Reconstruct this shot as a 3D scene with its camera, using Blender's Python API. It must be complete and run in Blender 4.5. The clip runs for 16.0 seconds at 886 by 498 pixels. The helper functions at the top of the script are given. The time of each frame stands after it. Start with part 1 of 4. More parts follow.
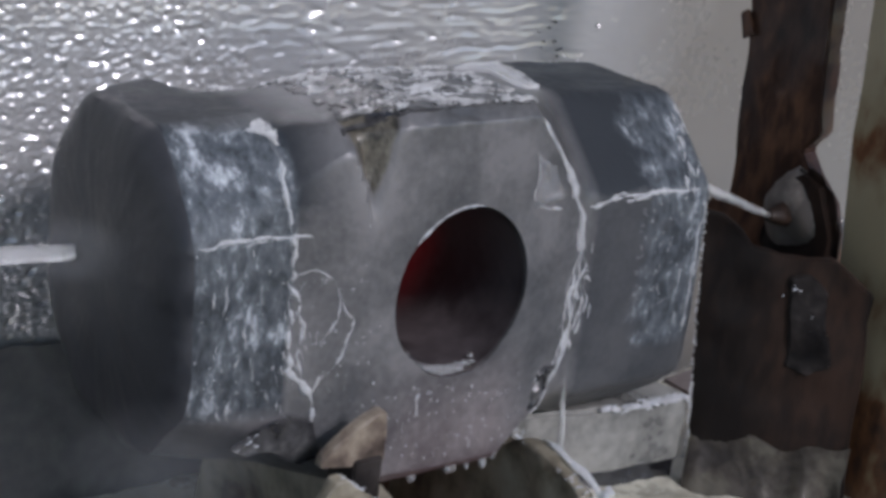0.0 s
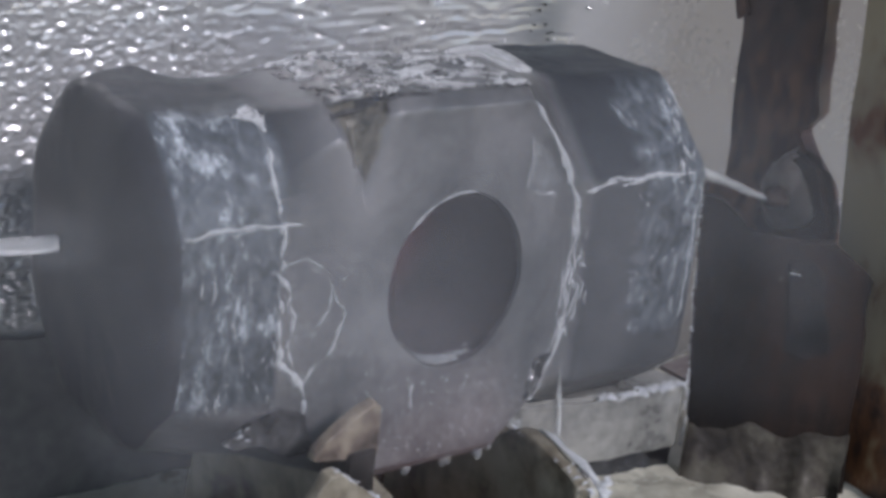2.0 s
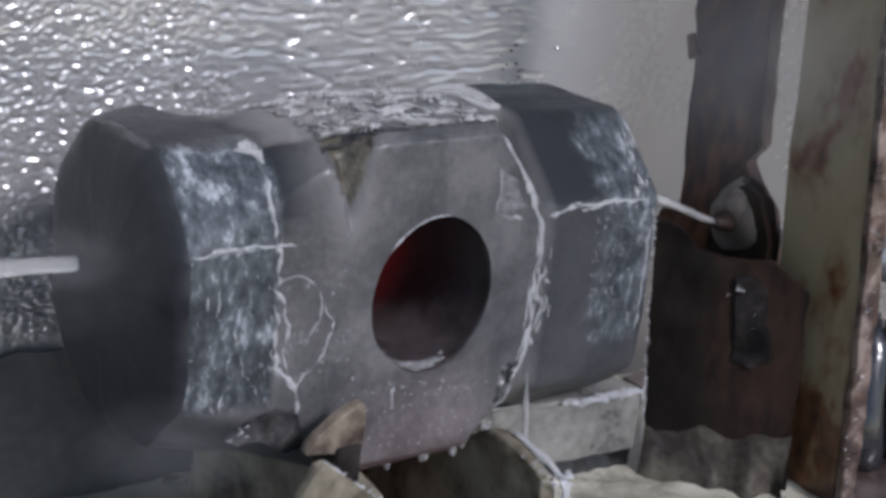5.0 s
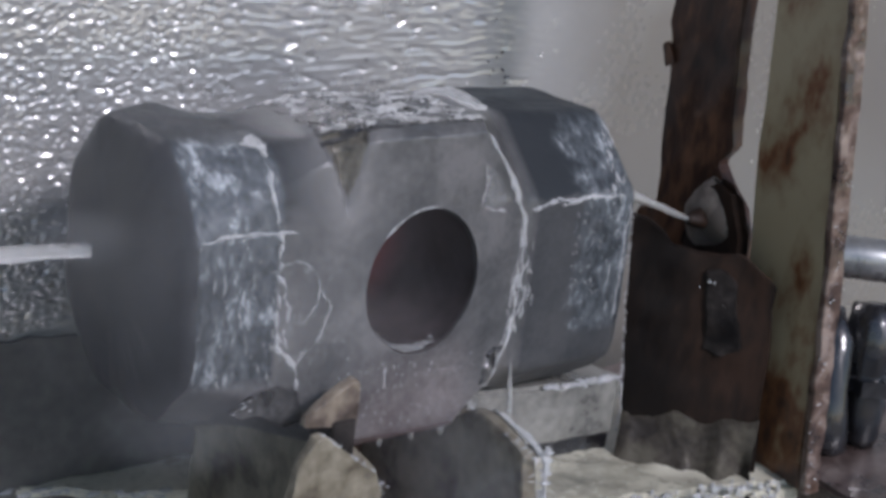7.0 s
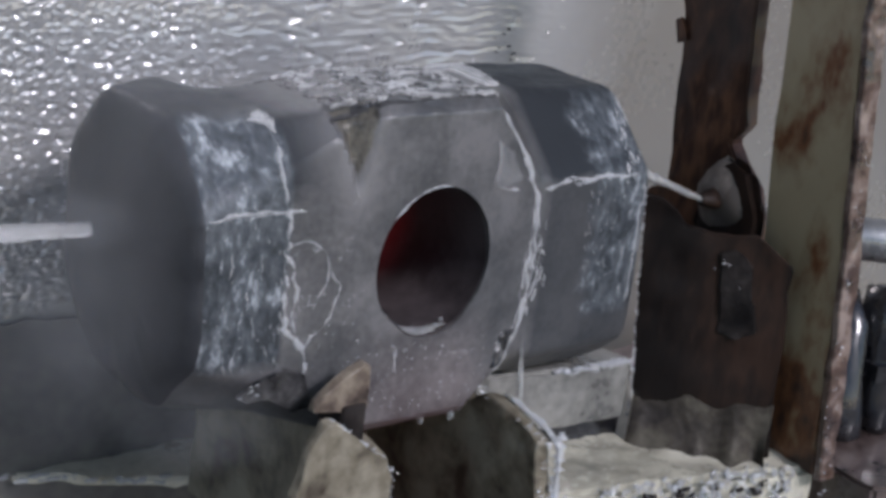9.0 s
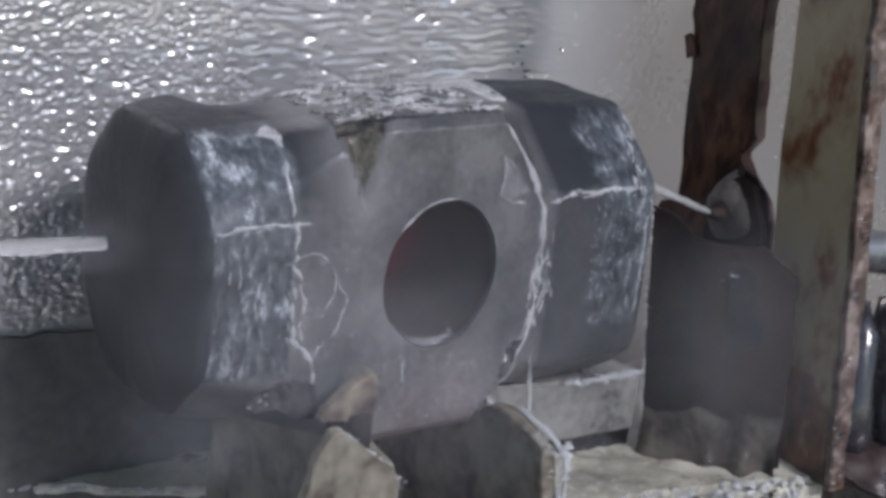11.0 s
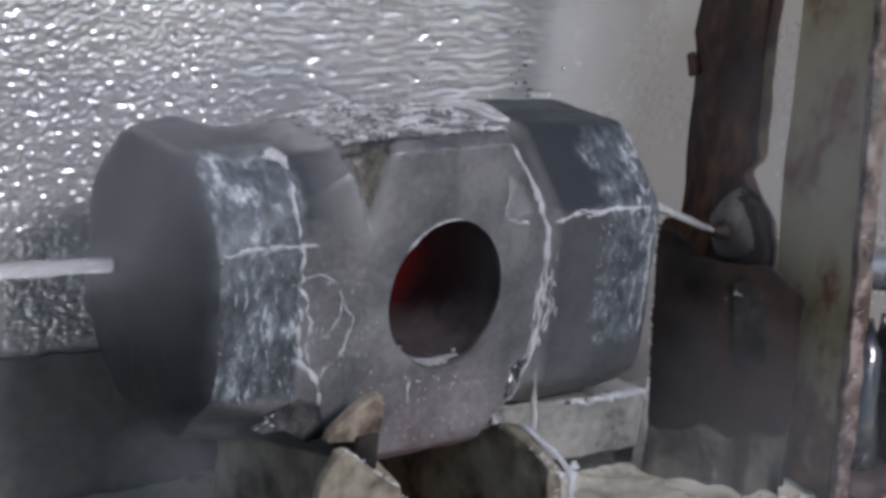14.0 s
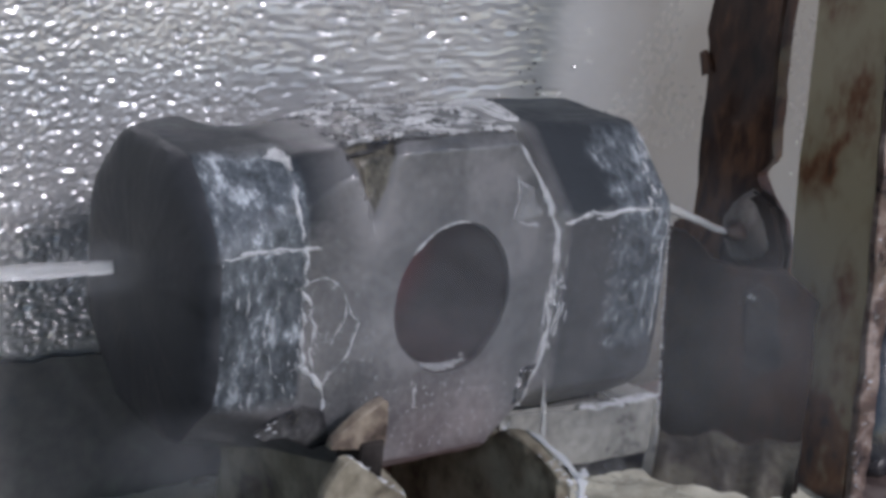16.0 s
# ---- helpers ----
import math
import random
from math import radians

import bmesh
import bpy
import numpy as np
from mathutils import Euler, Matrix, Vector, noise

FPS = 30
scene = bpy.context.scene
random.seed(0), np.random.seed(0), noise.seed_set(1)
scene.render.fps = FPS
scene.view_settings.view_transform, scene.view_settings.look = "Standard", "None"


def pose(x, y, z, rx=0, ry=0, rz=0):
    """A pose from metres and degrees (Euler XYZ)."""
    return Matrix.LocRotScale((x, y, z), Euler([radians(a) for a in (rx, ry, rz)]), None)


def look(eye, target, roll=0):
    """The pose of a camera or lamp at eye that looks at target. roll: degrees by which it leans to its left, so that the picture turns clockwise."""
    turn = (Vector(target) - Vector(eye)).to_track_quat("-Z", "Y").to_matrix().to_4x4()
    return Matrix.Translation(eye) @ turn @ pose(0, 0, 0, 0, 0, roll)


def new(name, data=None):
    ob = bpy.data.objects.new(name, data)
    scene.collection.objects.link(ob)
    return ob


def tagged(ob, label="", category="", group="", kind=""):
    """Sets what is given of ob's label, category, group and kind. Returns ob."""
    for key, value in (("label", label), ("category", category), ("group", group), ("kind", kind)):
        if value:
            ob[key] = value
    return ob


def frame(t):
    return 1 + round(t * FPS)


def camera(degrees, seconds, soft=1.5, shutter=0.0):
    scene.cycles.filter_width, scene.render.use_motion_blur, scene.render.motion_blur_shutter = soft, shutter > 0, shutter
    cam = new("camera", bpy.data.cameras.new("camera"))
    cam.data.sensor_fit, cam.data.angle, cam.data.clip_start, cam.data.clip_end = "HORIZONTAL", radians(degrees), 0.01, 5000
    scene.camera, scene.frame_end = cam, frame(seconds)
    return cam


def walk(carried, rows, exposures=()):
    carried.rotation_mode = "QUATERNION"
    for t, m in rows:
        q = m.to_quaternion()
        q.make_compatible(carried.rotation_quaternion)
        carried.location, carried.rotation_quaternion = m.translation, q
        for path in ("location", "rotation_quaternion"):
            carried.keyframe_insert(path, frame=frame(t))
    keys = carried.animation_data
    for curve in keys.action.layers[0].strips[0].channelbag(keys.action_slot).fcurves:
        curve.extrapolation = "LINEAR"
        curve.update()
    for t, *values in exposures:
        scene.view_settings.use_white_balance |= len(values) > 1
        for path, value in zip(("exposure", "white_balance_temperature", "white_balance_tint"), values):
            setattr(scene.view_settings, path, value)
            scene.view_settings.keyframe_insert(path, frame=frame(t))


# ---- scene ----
cam = camera(34.0, 16.0, soft=3.7)
PATH = [
    (0, (-0.244, -0.35, 0.368), (0.905, 1.161, -0.262), 6.5),
    (0.5, (-0.241, -0.359, 0.365), (0.885, 1.178, -0.24), 5.6),
    (1, (-0.242, -0.359, 0.365), (0.889, 1.175, -0.238), 5.7),
    (1.5, (-0.242, -0.352, 0.368), (0.903, 1.16, -0.267), 5.8),
    (2, (-0.24, -0.343, 0.365), (0.92, 1.154, -0.279), 6.0),
    (2.5, (-0.243, -0.347, 0.367), (0.912, 1.154, -0.276), 6.1),
    (3, (-0.242, -0.344, 0.368), (0.914, 1.154, -0.28), 6.3),
    (3.5, (-0.245, -0.346, 0.369), (0.914, 1.151, -0.276), 6.7),
    (4, (-0.248, -0.351, 0.371), (0.914, 1.147, -0.265), 6.5),
    (4.5, (-0.252, -0.361, 0.374), (0.908, 1.143, -0.252), 6.3),
    (5, (-0.267, -0.382, 0.378), (0.914, 1.115, -0.227), 6.0),
    (7.5, (-0.288, -0.408, 0.38), (0.91, 1.083, -0.204), 6.5),
    (8, (-0.287, -0.406, 0.38), (0.907, 1.082, -0.218), 6.5),
    (8.5, (-0.286, -0.398, 0.373), (0.921, 1.081, -0.225), 6.6),
    (9, (-0.286, -0.393, 0.374), (0.924, 1.08, -0.23), 6.8),
    (9.5, (-0.284, -0.401, 0.377), (0.9, 1.093, -0.228), 6.8),
    (12, (-0.283, -0.407, 0.374), (0.888, 1.111, -0.197), 5.9),
    (12.5, (-0.286, -0.405, 0.376), (0.893, 1.106, -0.196), 5.8),
    (13, (-0.287, -0.408, 0.378), (0.89, 1.104, -0.192), 5.9),
    (13.5, (-0.287, -0.41, 0.378), (0.888, 1.107, -0.186), 5.7),
    (14, (-0.285, -0.406, 0.377), (0.887, 1.113, -0.186), 5.8),
    (14.5, (-0.281, -0.404, 0.377), (0.881, 1.122, -0.19), 5.8),
    (15, (-0.281, -0.404, 0.375), (0.879, 1.126, -0.184), 5.7),
    (15.5, (-0.279, -0.401, 0.376), (0.878, 1.129, -0.19), 5.8),
    (16, (-0.278, -0.398, 0.376), (0.883, 1.128, -0.193), 5.8),
]
walk(cam, [(t, look(eye, target, roll)) for t, eye, target, roll in PATH])

from mathutils.bvhtree import BVHTree

# ---- light ----
world = bpy.data.worlds.new("sky")
scene.world = world
world.use_nodes = True
wn = world.node_tree
bg = wn.nodes["Background"]
sky = wn.nodes.new("ShaderNodeTexSky")
sky.sky_type = 'NISHITA'
sky.sun_disc = False
sky.sun_elevation, sky.sun_rotation = radians(36), radians(173.3)
sky.dust_density = 0.6
wn.links.new(sky.outputs[0], bg.inputs[0])
bg.inputs[1].default_value = 0.115
scene.cycles.transparent_max_bounces = 24
sun = new("sun", bpy.data.lights.new("sun", 'SUN'))
sun.data.energy, sun.data.angle, sun.data.color = 2.45, radians(10), (0.94, 0.90, 0.99)
sun.matrix_world = look((0.35, -3.0, 2.4), (0.0, 0.0, 0.2))
scene.view_settings.exposure = 0.14


# ---- materials ----
def material(name, colours, scale=60.0, rough=0.5, metal=0.0, bump=0.15, fine=400.0, stretch=(1, 1, 1), spread=0.12,
             glow=None, wet=0.0, contrast=(0.35, 0.65)):
    m = bpy.data.materials.new(name)
    m.use_nodes = True
    nt = m.node_tree
    b = nt.nodes["Principled BSDF"]
    tc = nt.nodes.new("ShaderNodeTexCoord")
    mp = nt.nodes.new("ShaderNodeMapping")
    mp.inputs["Scale"].default_value = stretch
    nt.links.new(tc.outputs["Object"], mp.inputs["Vector"])
    big = nt.nodes.new("ShaderNodeTexNoise")
    big.inputs["Scale"].default_value, big.inputs["Detail"].default_value = scale, 6
    small = nt.nodes.new("ShaderNodeTexNoise")
    small.inputs["Scale"].default_value, small.inputs["Detail"].default_value = fine, 4
    for n in (big, small):
        nt.links.new(mp.outputs[0], n.inputs["Vector"])
    ramp = nt.nodes.new("ShaderNodeValToRGB")
    e = ramp.color_ramp.elements
    lo, hi = contrast
    e[0].position, e[0].color = lo, (*colours[0], 1)
    e[1].position, e[1].color = hi, (*colours[-1], 1)
    for i, c in enumerate(colours[1:-1]):
        el = e.new(lo + (hi - lo) * (i + 1) / (len(colours) - 1))
        el.color = (*c, 1)
    mix = nt.nodes.new("ShaderNodeMath")
    mix.operation = 'MULTIPLY_ADD'
    mix.inputs[1].default_value, mix.inputs[2].default_value = 0.35, -0.175
    nt.links.new(small.outputs["Fac"], mix.inputs[0])
    add = nt.nodes.new("ShaderNodeMath")
    nt.links.new(big.outputs["Fac"], add.inputs[0])
    nt.links.new(mix.outputs[0], add.inputs[1])
    nt.links.new(add.outputs[0], ramp.inputs[0])
    nt.links.new(ramp.outputs[0], b.inputs["Base Color"])
    rr = nt.nodes.new("ShaderNodeMapRange")
    rr.inputs["From Min"].default_value, rr.inputs["From Max"].default_value = 0.3, 0.7
    rr.inputs["To Min"].default_value, rr.inputs["To Max"].default_value = max(0.03, rough - spread), min(1, rough + spread)
    nt.links.new(add.outputs[0], rr.inputs["Value"])
    nt.links.new(rr.outputs[0], b.inputs["Roughness"])
    b.inputs["Metallic"].default_value = metal
    b.inputs["Coat Weight"].default_value = wet
    b.inputs["Coat Roughness"].default_value = 0.08
    bp = nt.nodes.new("ShaderNodeBump")
    bp.inputs["Strength"].default_value, bp.inputs["Distance"].default_value = bump, 0.001
    nt.links.new(add.outputs[0], bp.inputs["Height"])
    nt.links.new(bp.outputs[0], b.inputs["Normal"])
    nt.links.new(bp.outputs[0], b.inputs["Coat Normal"])
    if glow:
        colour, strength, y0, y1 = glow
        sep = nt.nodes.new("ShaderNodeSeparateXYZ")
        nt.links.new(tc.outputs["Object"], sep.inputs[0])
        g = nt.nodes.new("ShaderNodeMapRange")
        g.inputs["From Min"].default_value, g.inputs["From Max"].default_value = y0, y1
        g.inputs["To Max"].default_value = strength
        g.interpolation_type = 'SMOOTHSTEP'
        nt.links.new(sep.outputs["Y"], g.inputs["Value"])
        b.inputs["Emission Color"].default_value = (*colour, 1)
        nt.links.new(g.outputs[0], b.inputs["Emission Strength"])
    return m


def water_material(name, tint=(0.97, 0.98, 0.985), rough=0.05, white=0.25):
    m = bpy.data.materials.new(name)
    m.use_nodes = True
    nt = m.node_tree
    b = nt.nodes["Principled BSDF"]
    b.inputs["Base Color"].default_value = (*tint, 1)
    b.inputs["Roughness"].default_value = rough
    b.inputs["IOR"].default_value = 1.33
    n = nt.nodes.new("ShaderNodeTexNoise")
    n.inputs["Scale"].default_value, n.inputs["Detail"].default_value = 300, 4
    r = nt.nodes.new("ShaderNodeMapRange")
    r.inputs["From Min"].default_value, r.inputs["From Max"].default_value = 0.35, 0.65
    r.inputs["To Min"].default_value, r.inputs["To Max"].default_value = 1.0 - white - 0.25, 1.0 - white + 0.25
    nt.links.new(n.outputs["Fac"], r.inputs["Value"])
    nt.links.new(r.outputs[0], b.inputs["Transmission Weight"])
    return m


def steam_material(name, density):
    m = bpy.data.materials.new(name)
    m.use_nodes = True
    nt = m.node_tree
    nt.nodes.remove(nt.nodes["Principled BSDF"])
    out = nt.nodes["Material Output"]
    tc = nt.nodes.new("ShaderNodeTexCoord")
    ln = nt.nodes.new("ShaderNodeVectorMath")
    ln.operation = 'LENGTH'
    nt.links.new(tc.outputs["Object"], ln.inputs[0])
    fall = nt.nodes.new("ShaderNodeMapRange")
    fall.interpolation_type = 'SMOOTHSTEP'
    fall.inputs["From Min"].default_value, fall.inputs["From Max"].default_value = 1.0, 0.1
    nt.links.new(ln.outputs["Value"], fall.inputs["Value"])
    info = nt.nodes.new("ShaderNodeObjectInfo")
    shift = nt.nodes.new("ShaderNodeVectorMath")
    shift.operation = 'MULTIPLY_ADD'
    shift.inputs[1].default_value = (1, 1, 1)
    sc = nt.nodes.new("ShaderNodeMath")
    sc.operation = 'MULTIPLY'
    sc.inputs[1].default_value = 37.0
    nt.links.new(info.outputs["Random"], sc.inputs[0])
    nt.links.new(tc.outputs["Object"], shift.inputs[0])
    nt.links.new(sc.outputs[0], shift.inputs[2])
    n = nt.nodes.new("ShaderNodeTexNoise")
    n.inputs["Scale"].default_value, n.inputs["Detail"].default_value, n.inputs["Distortion"].default_value = 1.7, 3, 0.6
    nt.links.new(shift.outputs[0], n.inputs["Vector"])
    nr = nt.nodes.new("ShaderNodeMapRange")
    nr.inputs["From Min"].default_value, nr.inputs["From Max"].default_value = 0.3, 0.75
    nr.inputs["To Min"].default_value, nr.inputs["To Max"].default_value = 0.25 * density, density
    nt.links.new(n.outputs["Fac"], nr.inputs["Value"])
    al = nt.nodes.new("ShaderNodeMath")
    al.operation = 'MULTIPLY'
    nt.links.new(fall.outputs[0], al.inputs[0])
    nt.links.new(nr.outputs[0], al.inputs[1])
    tr = nt.nodes.new("ShaderNodeBsdfTransparent")
    df = nt.nodes.new("ShaderNodeBsdfDiffuse")
    tl = nt.nodes.new("ShaderNodeBsdfTranslucent")
    for s in (df, tl):
        s.inputs["Color"].default_value = (0.60, 0.62, 0.66, 1)
    half = nt.nodes.new("ShaderNodeMixShader")
    nt.links.new(df.outputs[0], half.inputs[1])
    nt.links.new(tl.outputs[0], half.inputs[2])
    mx = nt.nodes.new("ShaderNodeMixShader")
    nt.links.new(al.outputs[0], mx.inputs[0])
    nt.links.new(tr.outputs[0], mx.inputs[1])
    nt.links.new(half.outputs[0], mx.inputs[2])
    nt.links.new(mx.outputs[0], out.inputs["Surface"])
    return m


STEEL = material("quenched_steel", [(0.10, 0.11, 0.12), (0.17, 0.175, 0.185), (0.27, 0.27, 0.28)], 45, 0.42, 0.35, 0.5, 300, wet=0.35)


def body_material():
    """Quenched steel, whose two ends are streaked with wet scale."""
    m = material("quenched_body_steel", [(0.085, 0.087, 0.090), (0.128, 0.128, 0.131), (0.18, 0.177, 0.18)], 38, 0.42, 0.35, 0.55, 420, wet=0.4)
    nt = m.node_tree
    b = nt.nodes["Principled BSDF"]
    base = b.inputs["Base Color"].links[0].from_socket
    tc = nt.nodes.new("ShaderNodeTexCoord")
    sep = nt.nodes.new("ShaderNodeSeparateXYZ")
    nt.links.new(tc.outputs["Object"], sep.inputs[0])
    ragged = nt.nodes.new("ShaderNodeTexNoise")
    ragged.inputs["Scale"].default_value, ragged.inputs["Detail"].default_value = 110, 5
    nt.links.new(tc.outputs["Object"], ragged.inputs["Vector"])
    shift = nt.nodes.new("ShaderNodeMath")
    shift.operation = 'MULTIPLY_ADD'
    shift.inputs[1].default_value = 0.03
    nt.links.new(ragged.outputs["Fac"], shift.inputs[0])
    nt.links.new(sep.outputs["X"], shift.inputs[2])
    masks = []
    for source, a, c in ((sep.outputs["X"], -0.0600, -0.0620), (shift.outputs[0], 0.077, 0.088)):
        r = nt.nodes.new("ShaderNodeMapRange")
        r.inputs["From Min"].default_value, r.inputs["From Max"].default_value = a, c
        nt.links.new(source, r.inputs["Value"])
        masks.append(r)
    front = nt.nodes.new("ShaderNodeMapRange")
    front.inputs["From Min"].default_value, front.inputs["From Max"].default_value = -0.018, -0.026
    nt.links.new(sep.outputs["Y"], front.inputs["Value"])
    both = nt.nodes.new("ShaderNodeMath")
    nt.links.new(masks[0].outputs[0], both.inputs[0])
    nt.links.new(masks[1].outputs[0], both.inputs[1])
    above = nt.nodes.new("ShaderNodeMapRange")
    above.inputs["From Min"].default_value, above.inputs["From Max"].default_value = -0.029, -0.024
    nt.links.new(sep.outputs["Z"], above.inputs["Value"])
    facing = nt.nodes.new("ShaderNodeMath")
    facing.operation = 'MULTIPLY'
    nt.links.new(front.outputs[0], facing.inputs[0])
    nt.links.new(above.outputs[0], facing.inputs[1])
    mask = nt.nodes.new("ShaderNodeMath")
    mask.operation = 'MULTIPLY'
    nt.links.new(both.outputs[0], mask.inputs[0])
    nt.links.new(facing.outputs[0], mask.inputs[1])
    mp = nt.nodes.new("ShaderNodeMapping")
    mp.inputs["Scale"].default_value = (1.15, 0.62, 0.62)
    nt.links.new(tc.outputs["Object"], mp.inputs["Vector"])
    fleck = nt.nodes.new("ShaderNodeTexNoise")
    fleck.inputs["Scale"].default_value, fleck.inputs["Detail"].default_value, fleck.inputs["Roughness"].default_value = 240, 8, 0.68
    nt.links.new(mp.outputs[0], fleck.inputs["Vector"])
    ramp = nt.nodes.new("ShaderNodeValToRGB")
    e = ramp.color_ramp.elements
    e[0].position, e[0].color = 0.36, (0.035, 0.042, 0.05, 1)
    e[1].position, e[1].color = 0.72, (0.50, 0.54, 0.58, 1)
    mid = e.new(0.55)
    mid.color = (0.105, 0.12, 0.135, 1)
    patch = nt.nodes.new("ShaderNodeTexNoise")
    patch.inputs["Scale"].default_value, patch.inputs["Detail"].default_value = 55, 3
    nt.links.new(tc.outputs["Object"], patch.inputs["Vector"])
    uneven = nt.nodes.new("ShaderNodeMath")
    uneven.operation = 'MULTIPLY_ADD'
    uneven.inputs[1].default_value = 0.45
    nt.links.new(patch.outputs["Fac"], uneven.inputs[0])
    lower = nt.nodes.new("ShaderNodeMath")
    lower.operation = 'SUBTRACT'
    lower.inputs[1].default_value = 0.24
    nt.links.new(fleck.outputs["Fac"], lower.inputs[0])
    nt.links.new(lower.outputs[0], uneven.inputs[2])
    nt.links.new(uneven.outputs[0], ramp.inputs[0])
    relief = nt.nodes.new("ShaderNodeBump")
    relief.inputs["Distance"].default_value = 0.0012
    rs = nt.nodes.new("ShaderNodeMath")
    rs.operation = 'MULTIPLY'
    rs.inputs[1].default_value = 0.9
    nt.links.new(mask.outputs[0], rs.inputs[0])
    nt.links.new(rs.outputs[0], relief.inputs["Strength"])
    nt.links.new(fleck.outputs["Fac"], relief.inputs["Height"])
    nt.links.new(nt.nodes["Bump"].outputs[0], relief.inputs["Normal"])
    nt.links.new(relief.outputs[0], b.inputs["Normal"])
    nt.links.new(relief.outputs[0], b.inputs["Coat Normal"])
    mix = nt.nodes.new("ShaderNodeMix")
    mix.data_type = 'RGBA'
    nt.links.new(mask.outputs[0], mix.inputs["Factor"])
    nt.links.new(base, mix.inputs[6])
    nt.links.new(ramp.outputs[0], mix.inputs[7])
    lifted = nt.nodes.new("ShaderNodeMath")
    lifted.operation = 'MULTIPLY_ADD'
    lifted.inputs[1].default_value = 0.012
    nt.links.new(ragged.outputs["Fac"], lifted.inputs[0])
    nt.links.new(sep.outputs["Z"], lifted.inputs[2])
    ends = []
    for source, a, c in ((sep.outputs["X"], -0.0440, -0.0610), (sep.outputs["X"], 0.036, 0.044), (lifted.outputs[0], 0.030, 0.037)):
        r = nt.nodes.new("ShaderNodeMapRange")
        r.inputs["From Min"].default_value, r.inputs["From Max"].default_value = a, c
        nt.links.new(source, r.inputs["Value"])
        ends.append(r)
    either = nt.nodes.new("ShaderNodeMath")
    nt.links.new(ends[0].outputs[0], either.inputs[0])
    nt.links.new(ends[1].outputs[0], either.inputs[1])
    oxide = nt.nodes.new("ShaderNodeMath")
    oxide.operation = 'MULTIPLY'
    nt.links.new(either.outputs[0], oxide.inputs[0])
    far = nt.nodes.new("ShaderNodeMath")
    far.operation = 'MULTIPLY_ADD'
    far.inputs[1].default_value = 0.72
    nt.links.new(ends[1].outputs[0], far.inputs[0])
    nt.links.new(ends[2].outputs[0], far.inputs[2])
    far.use_clamp = True
    nt.links.new(far.outputs[0], oxide.inputs[1])
    dark = nt.nodes.new("ShaderNodeMix")
    dark.data_type = 'RGBA'
    dark.inputs[7].default_value = (0.031, 0.035, 0.040, 1)
    nt.links.new(oxide.outputs[0], dark.inputs["Factor"])
    nt.links.new(base, dark.inputs[6])
    nt.links.new(dark.outputs[2], mix.inputs[6])
    nt.links.new(mix.outputs[2], b.inputs["Base Color"])
    # dried scale in the gouge: inside both its edges, below the front plane
    def calc(op, a, c, d=None):
        n = nt.nodes.new("ShaderNodeMath")
        n.operation = op
        for s, v in zip(n.inputs, (a, c, d)):
            if isinstance(v, (int, float)):
                s.default_value = v
            elif v is not None:
                nt.links.new(v, s)
        return n.outputs[0]
    f = calc('MULTIPLY_ADD', sep.outputs["Z"], 32.26, -0.774)
    gap_l = calc('ADD', calc('MULTIPLY_ADD', f, 0.0125, 0.0385), sep.outputs["X"])
    gap_r = calc('SUBTRACT', calc('MULTIPLY_ADD', f, 0.0075, -0.0385), sep.outputs["X"])
    inside = calc('ADD', calc('MINIMUM', gap_l, gap_r), calc('MULTIPLY_ADD', ragged.outputs["Fac"], 0.004, -0.0034))
    edge = nt.nodes.new("ShaderNodeMapRange")
    edge.inputs["From Min"].default_value, edge.inputs["From Max"].default_value = 0.0, 0.0012
    nt.links.new(inside, edge.inputs["Value"])
    front2 = nt.nodes.new("ShaderNodeMapRange")
    front2.inputs["From Min"].default_value, front2.inputs["From Max"].default_value = -0.036, -0.040
    nt.links.new(sep.outputs["Y"], front2.inputs["Value"])
    gouge = calc('MULTIPLY', edge.outputs[0], front2.outputs[0])
    crust = nt.nodes.new("ShaderNodeValToRGB")
    crust.color_ramp.elements[0].position, crust.color_ramp.elements[0].color = 0.38, (0.035, 0.032, 0.027, 1)
    crust.color_ramp.elements[1].position, crust.color_ramp.elements[1].color = 0.68, (0.21, 0.19, 0.15, 1)
    nt.links.new(fleck.outputs["Fac"], crust.inputs[0])
    filled = nt.nodes.new("ShaderNodeMix")
    filled.data_type = 'RGBA'
    nt.links.new(gouge, filled.inputs["Factor"])
    nt.links.new(mix.outputs[2], filled.inputs[6])
    nt.links.new(crust.outputs[0], filled.inputs[7])
    nt.links.new(filled.outputs[2], b.inputs["Base Color"])
    bare = calc('SUBTRACT', 1.0, oxide.outputs[0])
    nt.links.new(calc('MULTIPLY', calc('MULTIPLY_ADD', mask.outputs[0], 0.45, 0.16), calc('MAXIMUM', bare, mask.outputs[0])), b.inputs["Coat Weight"])
    nt.links.new(calc('MULTIPLY_ADD', bare, 0.42, 0.08), b.inputs["Specular IOR Level"])
    nt.links.new(calc('MULTIPLY', bare, 0.35), b.inputs["Metallic"])
    # faint pink emission added to tint the block's front under the eye
    pink_mask = []
    for source, a, c in ((sep.outputs["Z"], -0.012, -0.04), (sep.outputs["X"], -0.045, -0.02), (sep.outputs["X"], 0.024, 0.008)):
        r = nt.nodes.new("ShaderNodeMapRange")
        r.inputs["From Min"].default_value, r.inputs["From Max"].default_value = a, c
        nt.links.new(source, r.inputs["Value"])
        pink_mask.append(r)
    w1 = nt.nodes.new("ShaderNodeMath")
    w1.operation = 'MULTIPLY'
    nt.links.new(pink_mask[0].outputs[0], w1.inputs[0])
    nt.links.new(pink_mask[1].outputs[0], w1.inputs[1])
